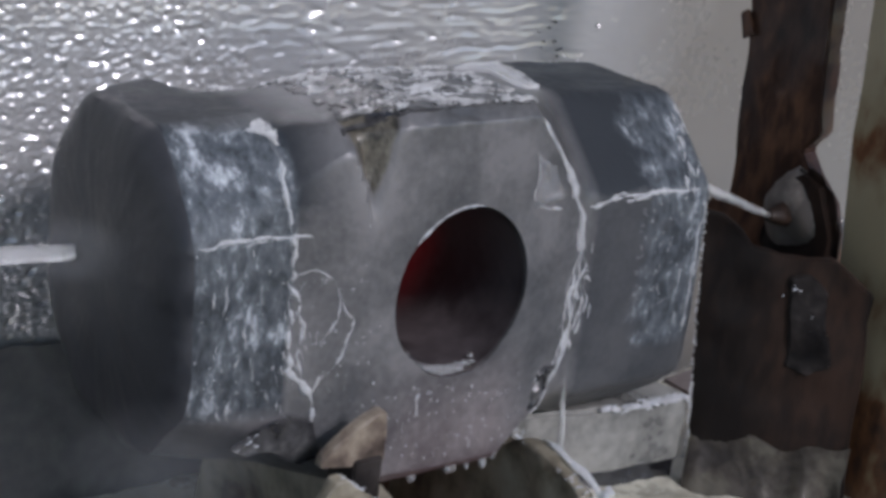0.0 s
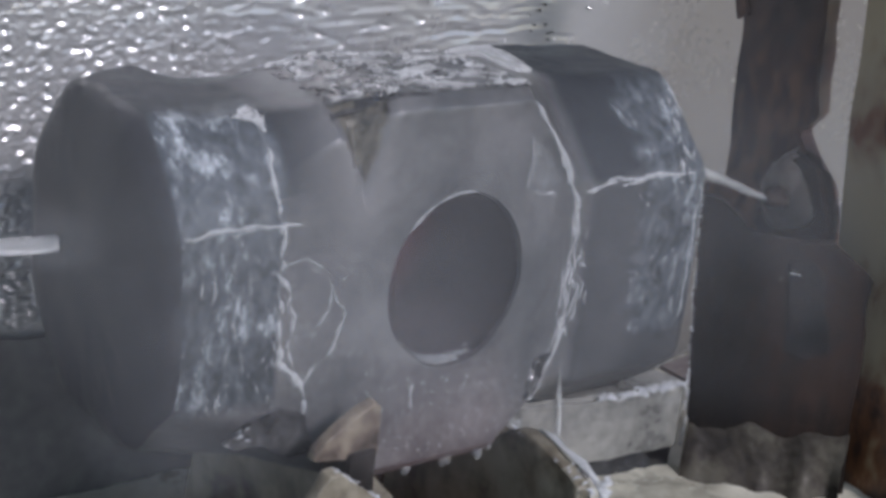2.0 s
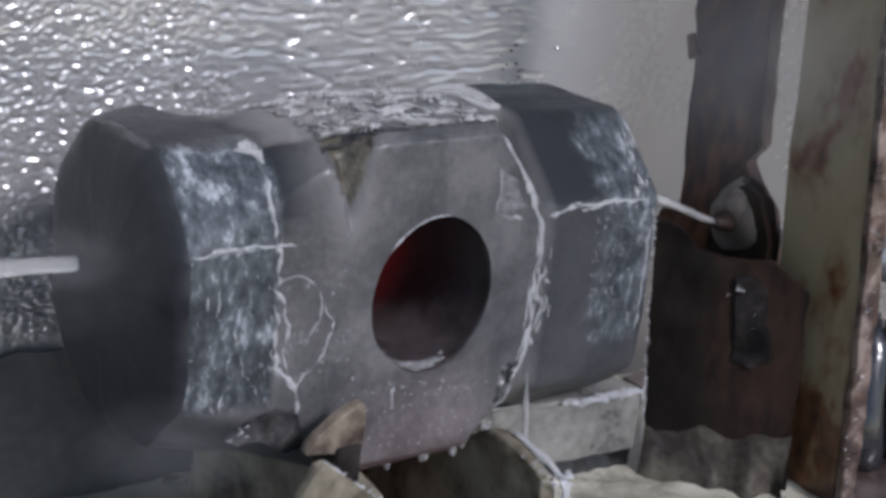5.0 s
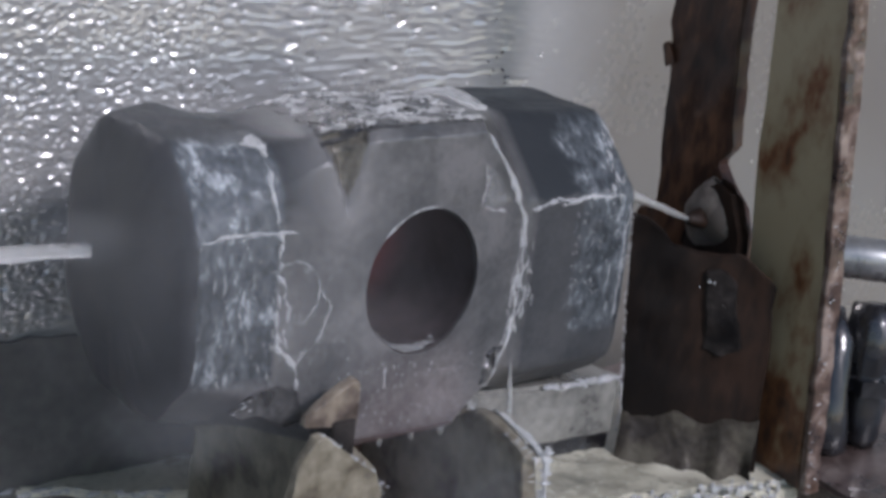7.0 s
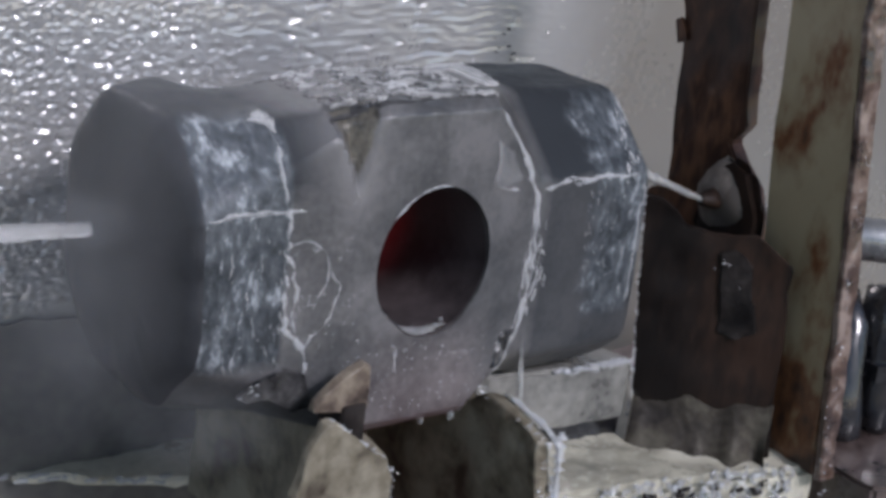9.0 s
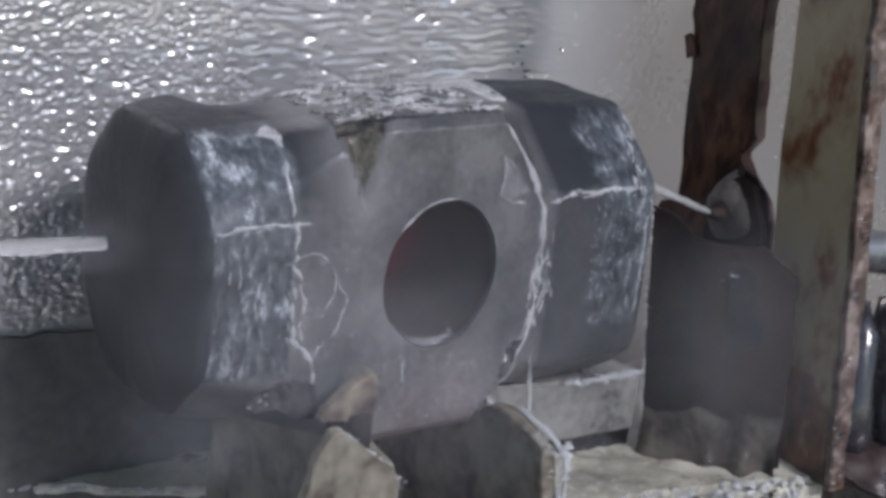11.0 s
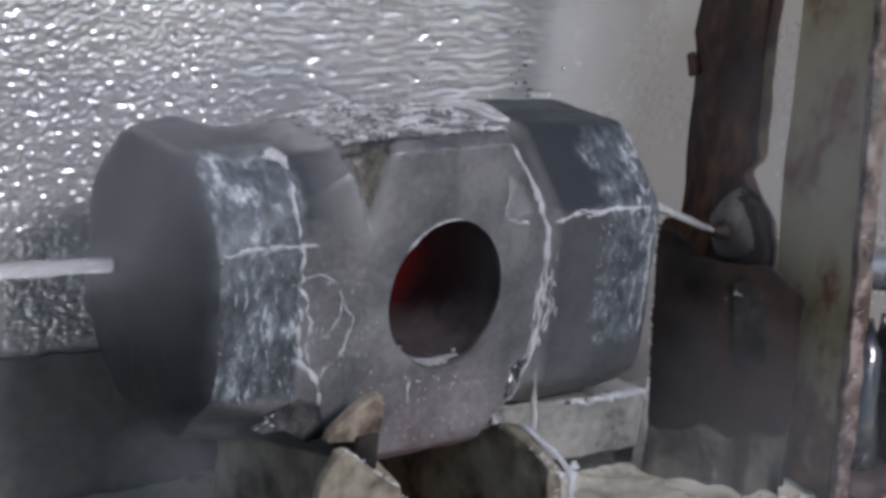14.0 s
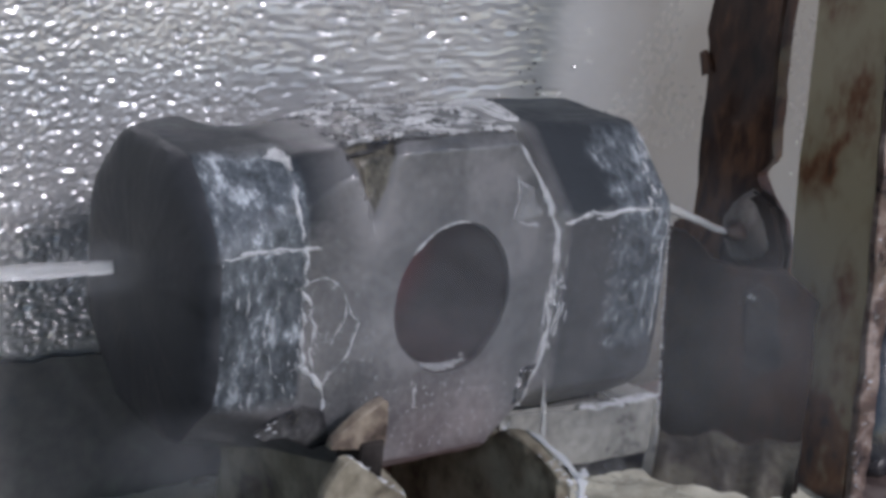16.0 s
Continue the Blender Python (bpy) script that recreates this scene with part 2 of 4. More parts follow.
    w2 = nt.nodes.new("ShaderNodeMath")
    w2.operation = 'MULTIPLY'
    nt.links.new(w1.outputs[0], w2.inputs[0])
    nt.links.new(pink_mask[2].outputs[0], w2.inputs[1])
    w3 = nt.nodes.new("ShaderNodeMath")
    w3.operation = 'MULTIPLY'
    w3.inputs[1].default_value = 0.022
    nt.links.new(w2.outputs[0], w3.inputs[0])
    b.inputs["Emission Color"].default_value = (1.0, 0.38, 0.40, 1)
    nt.links.new(w3.outputs[0], b.inputs["Emission Strength"])
    return m


BODY_M = body_material()
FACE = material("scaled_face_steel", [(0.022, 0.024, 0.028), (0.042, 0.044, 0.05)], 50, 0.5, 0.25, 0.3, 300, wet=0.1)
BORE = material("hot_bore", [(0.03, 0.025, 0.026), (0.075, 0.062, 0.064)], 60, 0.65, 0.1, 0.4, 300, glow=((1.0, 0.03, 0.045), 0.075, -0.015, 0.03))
FLAKE = material("mill_scale", [(0.22, 0.22, 0.22), (0.42, 0.42, 0.42), (0.60, 0.605, 0.61)], 110, 0.38, 0.15, 0.6, 500, stretch=(0.6, 1, 1), wet=0.4)
WALL_M = material("wet_zinc_sheet", [(0.42, 0.43, 0.44), (0.50, 0.50, 0.50), (0.56, 0.56, 0.55)], 14, 0.26, 0.5, 0.0, 220, wet=0.05, spread=0.05, contrast=(0.1, 0.9))
WALL_M.node_tree.nodes["Principled BSDF"].inputs["Coat Roughness"].default_value = 0.2
CREAM = material("cream_paint", [(0.05, 0.038, 0.028), (0.17, 0.15, 0.11), (0.27, 0.245, 0.19)], 55, 0.42, 0.0, 0.4, 260, wet=0.4, contrast=(0.3, 0.62))
POST_M = material("cream_paint_rusting", [(0.04, 0.017, 0.011), (0.16, 0.065, 0.026), (0.27, 0.205, 0.122), (0.33, 0.268, 0.168)], 40, 0.45, 0.0, 0.6,
                  220, stretch=(1, 1, 0.55), wet=0.3, contrast=(0.3, 0.62))
# more rust low on the post
pn = POST_M.node_tree
pz = pn.nodes.new("ShaderNodeSeparateXYZ")
pn.links.new(pn.nodes["Texture Coordinate"].outputs["Object"], pz.inputs[0])
pr = pn.nodes.new("ShaderNodeMapRange")
pr.inputs["From Min"].default_value, pr.inputs["From Max"].default_value = 0.17, 0.235
pr.inputs["To Min"].default_value, pr.inputs["To Max"].default_value = -0.10, 0.07
pn.links.new(pz.outputs["Z"], pr.inputs["Value"])
ps = pn.nodes.new("ShaderNodeMath")
ramp_in = pn.nodes["Color Ramp"].inputs[0]
pn.links.new(ramp_in.links[0].from_socket, ps.inputs[0])
pn.links.new(pr.outputs[0], ps.inputs[1])
pn.links.new(ps.outputs[0], ramp_in)
RUST = material("wet_rust", [(0.016, 0.0085, 0.007), (0.052, 0.025, 0.016), (0.16, 0.077, 0.043)], 40, 0.5, 0.1, 0.7, 260, stretch=(1, 1, 0.4), wet=0.35)
FLANGE_M = material("chipped_wet_edge", [(0.03, 0.016, 0.012), (0.10, 0.06, 0.045), (0.26, 0.20, 0.17)], 90, 0.35, 0.1, 0.9, 350, wet=0.7)
BENCH_M = material("wet_bench_paint", [(0.30, 0.29, 0.235), (0.50, 0.48, 0.39), (0.62, 0.60, 0.50)], 26, 0.3, 0.0, 0.4, 200, wet=0.6)
RAIL_M = material("greyed_rail_paint", [(0.10, 0.10, 0.095), (0.185, 0.183, 0.17), (0.26, 0.257, 0.24)], 30, 0.35, 0.0, 0.4, 240, wet=0.5)
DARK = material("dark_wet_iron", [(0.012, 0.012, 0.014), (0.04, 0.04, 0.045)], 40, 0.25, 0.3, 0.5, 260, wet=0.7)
PLATE_M = material("dark_rusted_plate", [(0.006, 0.004, 0.0035), (0.013, 0.008, 0.006), (0.030, 0.0165, 0.011)], 40, 0.6, 0.0, 0.7, 260, stretch=(1, 1, 0.4), wet=0.03)
LUG_M = material("tan_paint_worn", [(0.045, 0.032, 0.025), (0.13, 0.10, 0.078), (0.25, 0.21, 0.16)], 75, 0.45, 0.0, 0.6, 260, wet=0.25, contrast=(0.35, 0.62))
SHELF_M = material("wet_brown_shelf", [(0.035, 0.025, 0.023), (0.085, 0.062, 0.056), (0.15, 0.12, 0.11)], 45, 0.35, 0.0, 0.5, 260, wet=0.5)
# black that paints shade into gaps and recesses, and the lip's dark spots
GAP_BLACK = material("gap_black", [(0.006, 0.005, 0.005), (0.016, 0.013, 0.012), (0.035, 0.03, 0.028)], 80, 0.6, 0.0, 0.8, 300, wet=0.04)
SLUDGE = material("scale_sludge", [(0.022, 0.018, 0.015), (0.045, 0.039, 0.031), (0.080, 0.073, 0.058)], 70, 0.62, 0.0, 0.6, 320, wet=0.04)
PIPE_M = material("wet_grey_pipe", [(0.16, 0.17, 0.18), (0.30, 0.31, 0.32)], 40, 0.28, 0.5, 0.3, 240, wet=0.5)
NOZZLE_M = material("limed_nozzle_metal", [(0.08, 0.066, 0.056), (0.155, 0.132, 0.115), (0.23, 0.20, 0.175)], 60, 0.75, 0.0, 0.7, 300, wet=0.02)
wt = WALL_M.node_tree
wz = wt.nodes.new("ShaderNodeSeparateXYZ")
wt.links.new(wt.nodes["Texture Coordinate"].outputs["Object"], wz.inputs[0])
wr = wt.nodes.new("ShaderNodeTexNoise")
wr.inputs["Scale"].default_value, wr.inputs["Detail"].default_value = 16, 6
wt.links.new(wt.nodes["Texture Coordinate"].outputs["Object"], wr.inputs["Vector"])
wa = wt.nodes.new("ShaderNodeMath")
wa.operation = 'MULTIPLY_ADD'
wa.inputs[1].default_value = 0.16
wt.links.new(wr.outputs["Fac"], wa.inputs[0])
wt.links.new(wz.outputs["X"], wa.inputs[2])
wm = wt.nodes.new("ShaderNodeMapRange")
wm.inputs["From Min"].default_value, wm.inputs["From Max"].default_value = 0.20, 0.32
wt.links.new(wa.outputs[0], wm.inputs["Value"])
wx = wt.nodes.new("ShaderNodeMix")
wx.data_type = 'RGBA'
wx.inputs[7].default_value = (0.30, 0.28, 0.256, 1)
wt.links.new(wm.outputs[0], wx.inputs["Factor"])
wt.links.new(wt.nodes["Color Ramp"].outputs[0], wx.inputs[6])
wt.links.new(wx.outputs[2], wt.nodes["Principled BSDF"].inputs["Base Color"])
# dull grey that paints the shade on the wall's lower part
SHADE_M = material("wall_shade_grey", [(0.075, 0.08, 0.085), (0.12, 0.12, 0.12), (0.17, 0.17, 0.165)], 12, 0.52, 0.25, 0.3, 180, wet=0.12)
CONCRETE = material("workshop_floor", [(0.16, 0.16, 0.15), (0.24, 0.235, 0.22)], 3, 0.8, 0, 0.3, 60)
FLAP_M = material("loosened_wet_scale", [(0.022, 0.022, 0.024), (0.045, 0.044, 0.046), (0.10, 0.10, 0.10)], 130, 0.35, 0.2, 0.9, 500, wet=0.6)
for m in (PLATE_M, GAP_BLACK, RUST, SLUDGE):
    m.node_tree.nodes["Principled BSDF"].inputs["Specular IOR Level"].default_value = 0.2
WATER = water_material("water", rough=0.03, white=0.20)
SHEET = water_material("water_sheet", rough=0.12, white=0.45)
PATCH = water_material("wet_film", rough=0.16, white=0.12)
FOAM = water_material("foamy_water", rough=0.03, white=0.36)
FOAM.node_tree.nodes["Principled BSDF"].inputs["Base Color"].default_value = (0.93, 0.95, 0.97, 1)
DROP_M = water_material("droplet_water", white=0.1)
STEAM = steam_material("steam", 0.19)
DENSE = steam_material("dense_steam", 0.20)
MIST = steam_material("thin_steam", 0.145)


# ---- builders ----
def mesh_of(name, bm, mat, smooth=False):
    me = bpy.data.meshes.new(name)
    bm.normal_update()
    bm.to_mesh(me)
    bm.free()
    me.materials.append(mat)
    me.polygons.foreach_set("use_smooth", [True] * len(me.polygons))
    if not smooth:
        me.set_sharp_from_angle(angle=radians(40))
    return me


def part(name, bm, mat, parent=None, label="", smooth=False):
    ob = new(name, mesh_of(name, bm, mat, smooth))
    if parent:
        ob.parent = parent
    if label:
        ob["label"] = label
    return ob


def empty(name, label, category, group="", kind="", at=(0, 0, 0)):
    ob = tagged(new(name), label, category, group, kind)
    ob.location = at
    ob.empty_display_size = 0.02
    return ob


def prism(points, axis, lo, hi, bevel=0.0006, segs=2, cuts=0, rough=0.0, seed=0):
    """A slab with the outline points, from lo to hi along an axis; the points are the other two coordinates in order."""
    bm = bmesh.new()
    def place(u, v, w):
        return {"x": (w, u, v), "y": (u, w, v), "z": (u, v, w)}[axis]
    a = [bm.verts.new(place(u, v, lo)) for u, v in points]
    b = [bm.verts.new(place(u, v, hi)) for u, v in points]
    bm.faces.new(a)
    bm.faces.new(list(reversed(b)))
    for i in range(len(points)):
        j = (i + 1) % len(points)
        bm.faces.new((a[j], a[i], b[i], b[j]))
    bmesh.ops.recalc_face_normals(bm, faces=bm.faces)
    if bevel:
        bmesh.ops.bevel(bm, geom=list(bm.edges), offset=bevel, segments=segs, affect='EDGES', clamp_overlap=True)
    if cuts:
        bmesh.ops.triangulate(bm, faces=bm.faces)
        for _ in range(cuts):
            long = [e for e in bm.edges if e.calc_length() > 0.006]
            bmesh.ops.subdivide_edges(bm, edges=long, cuts=1)
            bmesh.ops.triangulate(bm, faces=bm.faces)
        for v in bm.verts:
            v.co += rough * Vector(noise.noise_vector(v.co * 90 + Vector((seed, 0, 0)))) + 0.4 * rough * Vector(noise.noise_vector(v.co * 300))
    return bm


def box(x0, x1, y0, y1, z0, z1, bevel=0.001, **k):
    return prism([(x0, y0), (x1, y0), (x1, y1), (x0, y1)], "z", z0, z1, bevel, **k)


def tube(path, radii, sides=20, wobble=0.0, seed=0):
    bm = bmesh.new()
    rings = []
    for i, p in enumerate(path):
        p = Vector(p)
        d = (Vector(path[min(i + 1, len(path) - 1)]) - Vector(path[max(i - 1, 0)])).normalized()
        up = Vector((0, 0, 1)) if abs(d.z) < 0.9 else Vector((1, 0, 0))
        s = d.cross(up).normalized()
        u = s.cross(d)
        ring = []
        for k in range(sides):
            a = 2 * math.pi * k / sides
            r = radii[i] * (1 + wobble * noise.noise(Vector((p.x * 140 + seed, math.cos(a) * 1.3, math.sin(a) * 1.3 + p.z * 140))))
            ring.append(bm.verts.new(p + r * (math.cos(a) * s + math.sin(a) * u)))
        rings.append(ring)
    for a, b in zip(rings, rings[1:]):
        for k in range(sides):
            bm.faces.new((a[k], a[(k + 1) % sides], b[(k + 1) % sides], b[k]))
    bm.faces.new(list(reversed(rings[0])))
    bm.faces.new(rings[-1])
    bmesh.ops.recalc_face_normals(bm, faces=bm.faces)
    return bm


# ---- structure ----
def build_wall():
    x0, x1, z0, z1, y = -0.5, 0.85, 0.0, 0.62, 0.095
    fx = np.concatenate([np.linspace(x0, -0.14, 30)[:-1], np.linspace(-0.14, 0.36, 700), np.linspace(0.36, x1, 30)[1:]])
    fz = np.concatenate([np.linspace(z0, 0.10, 10)[:-1], np.linspace(0.10, 0.34, 330), np.linspace(0.34, z1, 20)[1:]])
    verts = []
    for z in fz:
        for x in fx:
            edge = 0.012 * noise.noise(Vector((x * 30, z * 30, 7)))
            left = 1 / (1 + math.exp((x + edge + 0.005) / 0.012))
            mid = (1 - left) / (1 + math.exp((x + edge - 0.120) / 0.017))
            left *= 0.3 + 0.7 * max(0.0, min(1.0, (z - 0.168) / 0.026))
            p = Vector((x * 255, z * 470, 0))
            warp = noise.noise(Vector((x * 40, z * 55, 3.0)))
            cell = abs(noise.noise(p + Vector((warp, 0, 0)))) * 0.0012 + 0.0005 * noise.noise(p * 2.1) - 0.0045 * max(0.0, noise.noise(p * 0.9 + Vector((9, 4, 1))) - 0.30)
            wave = 0.0013 * noise.noise(Vector((x * 75 + warp, z * 430 + 1.2 * warp, 9))) + 0.0006 * noise.noise(Vector((x * 160, z * 600, 2)))
            pit = 0.0034 * max(0.0, noise.noise(Vector((x * 110, z * 330, 6))) - 0.28)
            flat = 0.0012 * noise.noise(Vector((x * 14, z * 10, 5)))
            verts.append((x, y - left * (cell + 0.2 * wave) - mid * (0.45 * wave - pit) - flat, z))
    nx = len(fx)
    faces = [(j * nx + i, j * nx + i + 1, (j + 1) * nx + i + 1, (j + 1) * nx + i) for j in range(len(fz) - 1) for i in range(nx - 1)]
    n = len(verts)
    back = [(x0, y + 0.012, z0), (x1, y + 0.012, z0), (x1, y + 0.012, z1), (x0, y + 0.012, z1)]
    verts += back
    faces.append((n, n + 3, n + 2, n + 1))
    me = bpy.data.meshes.new("wall_back")
    me.from_pydata(verts, [], faces)
    me.polygons.foreach_set("use_smooth", [True] * len(me.polygons))
    me.materials.append(WALL_M)
    return tagged(new("wall_back", me), "wet rippled zinc splash sheet behind the quench bench", "wall", kind="structure")


build_wall()
tagged(part("floor", box(-30, 30, -30, 30, -0.3, -0.9 + 0.1, 0), CONCRETE), "grey concrete workshop floor", "floor", kind="structure")

# unseen slab, added only to cut the sky's light on upward faces
tagged(part("ceiling", box(-7, 7, -0.9, 6, 2.3, 2.4, 0), CONCRETE), "unseen slab added overhead to block light from above", "ceiling", kind="structure")

BENCH = 0.105
bench = empty("bench", "cream-painted wet steel quench bench with a worn front lip", "bench")
part("worktop", prism([(-0.6, 0.30), (-0.6, 0.142 + 0.16), (-0.08, 0.086), (0.14, -0.022), (0.23, -0.07), (0.9, -0.40), (0.9, 0.30)][1:], "z",
                      BENCH - 0.004, BENCH, 0.001, cuts=6, rough=0.0020), BENCH_M, bench)
part("lower_tray", box(-0.7, 0.9, -0.45, 0.5, 0.03, 0.04, 0.001), DARK, bench, "dark wet drip tray")
part("support_block", prism([(0.034, -0.0305), (0.075, -0.0385), (0.1035, -0.0405), (0.1035, 0.035), (0.034, 0.035)], "z", 0.1495, 0.1740, 0.0014, cuts=5, rough=0.0009), RAIL_M, bench, "greyed wet support block under the hammer head")
# dark strip put in for the shadow band at the block's foot
part("foot_shade", prism([(0.036, -0.0290), (0.075, -0.0368), (0.1033, -0.0388), (0.1033, 0.030), (0.036, 0.030)], "z", 0.1400, 0.1498, 0.0006, cuts=3, rough=0.0008), DARK, bench, "dark strip standing in for shade under the support block")
part("raised_slab", prism([(0.027, -0.0655), (0.046, -0.0690), (0.070, -0.0755), (0.107, -0.0830), (0.142, -0.0915), (0.154, -0.0960), (0.160, -0.0900), (0.160, 0.03), (0.027, 0.03)], "z",
                          BENCH - 0.002, 0.1430, 0.0030, cuts=5, rough=0.0014, seed=5), BENCH_M, bench, "cream slab with a rounded dripping lip")
part("pipe_shelf", prism([(0.162, -0.118), (0.40, -0.190), (0.40, 0.03), (0.162, 0.03)], "z", BENCH - 0.002, 0.1425, 0.0015, cuts=4, rough=0.0012, seed=2), SHELF_M, bench, "dull red-brown wet shelf under the pipework")
for x, y in ((-0.65, -0.4), (0.85, -0.4), (-0.65, 0.45), (0.85, 0.45)):
    part("leg", box(x, x + 0.04, y, y + 0.04, -0.8, 0.032, 0.001), DARK, bench)


# ---- sledgehammer head ----
CZ = 0.227


def section(w, h, cut, low, n=5):
    """Points round a rectangle of half sizes w and h with its corners cut."""
    c, d, cl, dl = w - cut, h - cut, w - low, h - low
    corners = [(-cl, -h), (cl, -h), (w, -dl), (w, d), (c, h), (-c, h), (-w, d), (-w, -dl)]
    pts = []
    for i in range(8):
        a, b = corners[i], corners[(i + 1) % 8]
        for k in range(n):
            f = k / n
            pts.append((a[0] + f * (b[0] - a[0]), a[1] + f * (b[1] - a[1])))
    return pts


def dent(p):
    """Depth of the wedge-shaped gouge in the block's front, at its upper edge."""
    f = (p.z - 0.024) / 0.031
    if f <= 0 or p.y > -0.035:
        return 0.0
    f = min(f, 1.0)
    left, right = -0.0385 - 0.0125 * f, -0.0385 + 0.0075 * f
    mid = left + 0.35 * (right - left)
    s = (p.x - left) / (mid - left) if p.x < mid else (right - p.x) / (right - mid)
    return max(0.0, min(1.0, s)) * 0.0085 * f ** 0.7


def rounded(points, times):
    """The outline with its corners worn round."""
    p = np.array(points)
    for _ in range(times):
        p = 0.5 * p + 0.25 * (np.roll(p, 1, 0) + np.roll(p, -1, 0))
    return [(float(y), float(z)) for y, z in p]


def head_mesh():
    # station, half depth, half height, cut corner, lift
    keys = [(-0.0938, 0.028, 0.029, 0.013, 0), (-0.0936, 0.034, 0.035, 0.017, 0), (-0.0930, 0.0388, 0.040, 0.0205, 0), (-0.0920, 0.0420, 0.0434, 0.0225, 0), (-0.0905, 0.0444, 0.046, 0.024, 0),
            (-0.0882, 0.0458, 0.0474, 0.0245, 0), (-0.075, 0.0463, 0.0482, 0.0195, 0), (-0.064, 0.0465, 0.0485, 0.0140, 0),
            (-0.0610, 0.0470, 0.0485, 0.0130, 0), (-0.0530, 0.0490, 0.0505, 0.0095, 0.0003), (-0.043, 0.0507, 0.0528, 0.0060, 0.0005), (-0.030, 0.0515, 0.0550, 0.0042, 0.0005), (0.012, 0.0515, 0.0550, 0.0036, 0.0005),
            (0.016, 0.0510, 0.0545, 0.0070, 0.0005), (0.035, 0.0475, 0.0515, 0.0250, 0.0004), (0.039, 0.0468, 0.0508, 0.0256, 0.0002),
            (0.060, 0.0466, 0.0506, 0.0256, 0.0002), (0.080, 0.0463, 0.0504, 0.0254, 0.0002), (0.0895, 0.0458, 0.0496, 0.0250, 0.0002), (0.0925, 0.0440, 0.0475, 0.0240, 0.0002),
            (0.0936, 0.036, 0.039, 0.019, 0.0002)]
    bm = bmesh.new()
    rings = []
    for a, c in zip(keys, keys[1:]):
        steps = max(1, int((c[0] - a[0]) / 0.0016))
        for k in range(steps):
            rings.append([u + k / steps * (v - u) for u, v in zip(a, c)])
    rings.append(keys[-1])
    made = []
    for x, w, h, c, up in rings:
        ring = []
        rounds = 26 if x < -0.062 else 9 if x > 0.03 else 12 if x < -0.035 else 5
        for y, z in rounded(section(w, h, c, c * (1.0 - 0.56 * max(0.0, min(1.0, (x - 0.014) / 0.03))), 30), rounds):
            # the block's crown falls away to the rear
            crown = max(0.0, min(1.0, (x + 0.070) / 0.034)) * max(0.0, min(1.0, (0.038 - x) / 0.02))
            drop = crown * 0.55 * max(0.0, y + 0.004) * max(0.0, min(1.0, z / 0.03))
            p = Vector((x, y, z + up - drop))
            p.y += dent(p)
            p += 0.0006 * Vector(noise.noise_vector(p * 60)) + 0.00022 * Vector(noise.noise_vector(p * 260))
            ring.append(bm.verts.new(p))
        made.append(ring)
    n = len(made[0])
    for a, b in zip(made, made[1:]):
        for k in range(n):
            bm.faces.new((a[k], b[k], b[(k + 1) % n], a[(k + 1) % n]))
    for ring, s in ((made[0], -1), (made[-1], 1)):
        mid = bm.verts.new((ring[0].co.x + s * 0.0012, 0, 0))
        for k in range(n):
            bm.faces.new((ring[k], ring[(k + 1) % n], mid))
    bmesh.ops.recalc_face_normals(bm, faces=bm.faces)
    return bm


def cut_out(ob, tools):
    """Carves the tools out of ob for good."""
    for t in tools:
        mod = ob.modifiers.new("cut", 'BOOLEAN')
        mod.operation, mod.object, mod.solver = 'DIFFERENCE', t, 'EXACT'
    dg = bpy.context.evaluated_depsgraph_get()
    me = bpy.data.meshes.new_from_object(ob.evaluated_get(dg))
    ob.modifiers.clear()
    ob.data = me
    for t in tools:
        bpy.data.objects.remove(t)


def bore_ring(r, y, flare=0.0, n=56):
    pts = []
    for k in range(n):
        a = 2 * math.pi * k / n
        c, s = math.cos(a), math.sin(a)
        rx, rz = 0.0220 + r, 0.0245 + r
        p = Vector((-0.0080 + rx * c, y, 0.0025 + rz * s))
        pts.append(p + 0.0007 * Vector(noise.noise_vector(Vector((c * 2, s * 2, y * 30)))))
    return pts


def loft(rings, closed=True):
    bm = bmesh.new()
    made = [[bm.verts.new(p) for p in r] for r in rings]
    n = len(made[0])
    for a, b in zip(made, made[1:]):
        for k in range(n):
            bm.faces.new((a[k], a[(k + 1) % n], b[(k + 1) % n], b[k]))
    if closed:
        bm.faces.new(list(reversed(made[0])))
        bm.faces.new(made[-1])
    bmesh.ops.recalc_face_normals(bm, faces=bm.faces)
    return bm


def build_head():
    head = empty("hammer_head", "grey forged steel sledgehammer head with a red-hot eye, being quenched", "hammer head", at=(0, 0, CZ))
    body = part("body", head_mesh(), STEEL, head)
    bpy.context.view_layer.update()
    hole = new("hole_tool", mesh_of("hole_tool", loft([bore_ring(0.0014, -0.06), bore_ring(0.0006, -0.0512)]
                                                      + [bore_ring(0.0004, y) for y in np.linspace(-0.048, 0.048, 16)] + [bore_ring(0.003, 0.06)]), STEEL))
    hole.location = (0, 0, CZ)
    bpy.context.view_layer.update()
    cut_out(body, [hole])
    me = body.data
    me.materials.clear()
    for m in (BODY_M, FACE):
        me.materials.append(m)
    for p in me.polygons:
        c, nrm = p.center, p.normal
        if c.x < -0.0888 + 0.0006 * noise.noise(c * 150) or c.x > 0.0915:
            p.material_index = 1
    me.polygons.foreach_set("use_smooth", [True] * len(me.polygons))
    me.set_sharp_from_angle(angle=radians(30))
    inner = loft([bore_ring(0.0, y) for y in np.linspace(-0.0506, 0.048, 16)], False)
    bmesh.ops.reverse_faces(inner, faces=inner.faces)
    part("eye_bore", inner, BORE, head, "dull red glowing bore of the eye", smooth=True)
    return head


build_head()


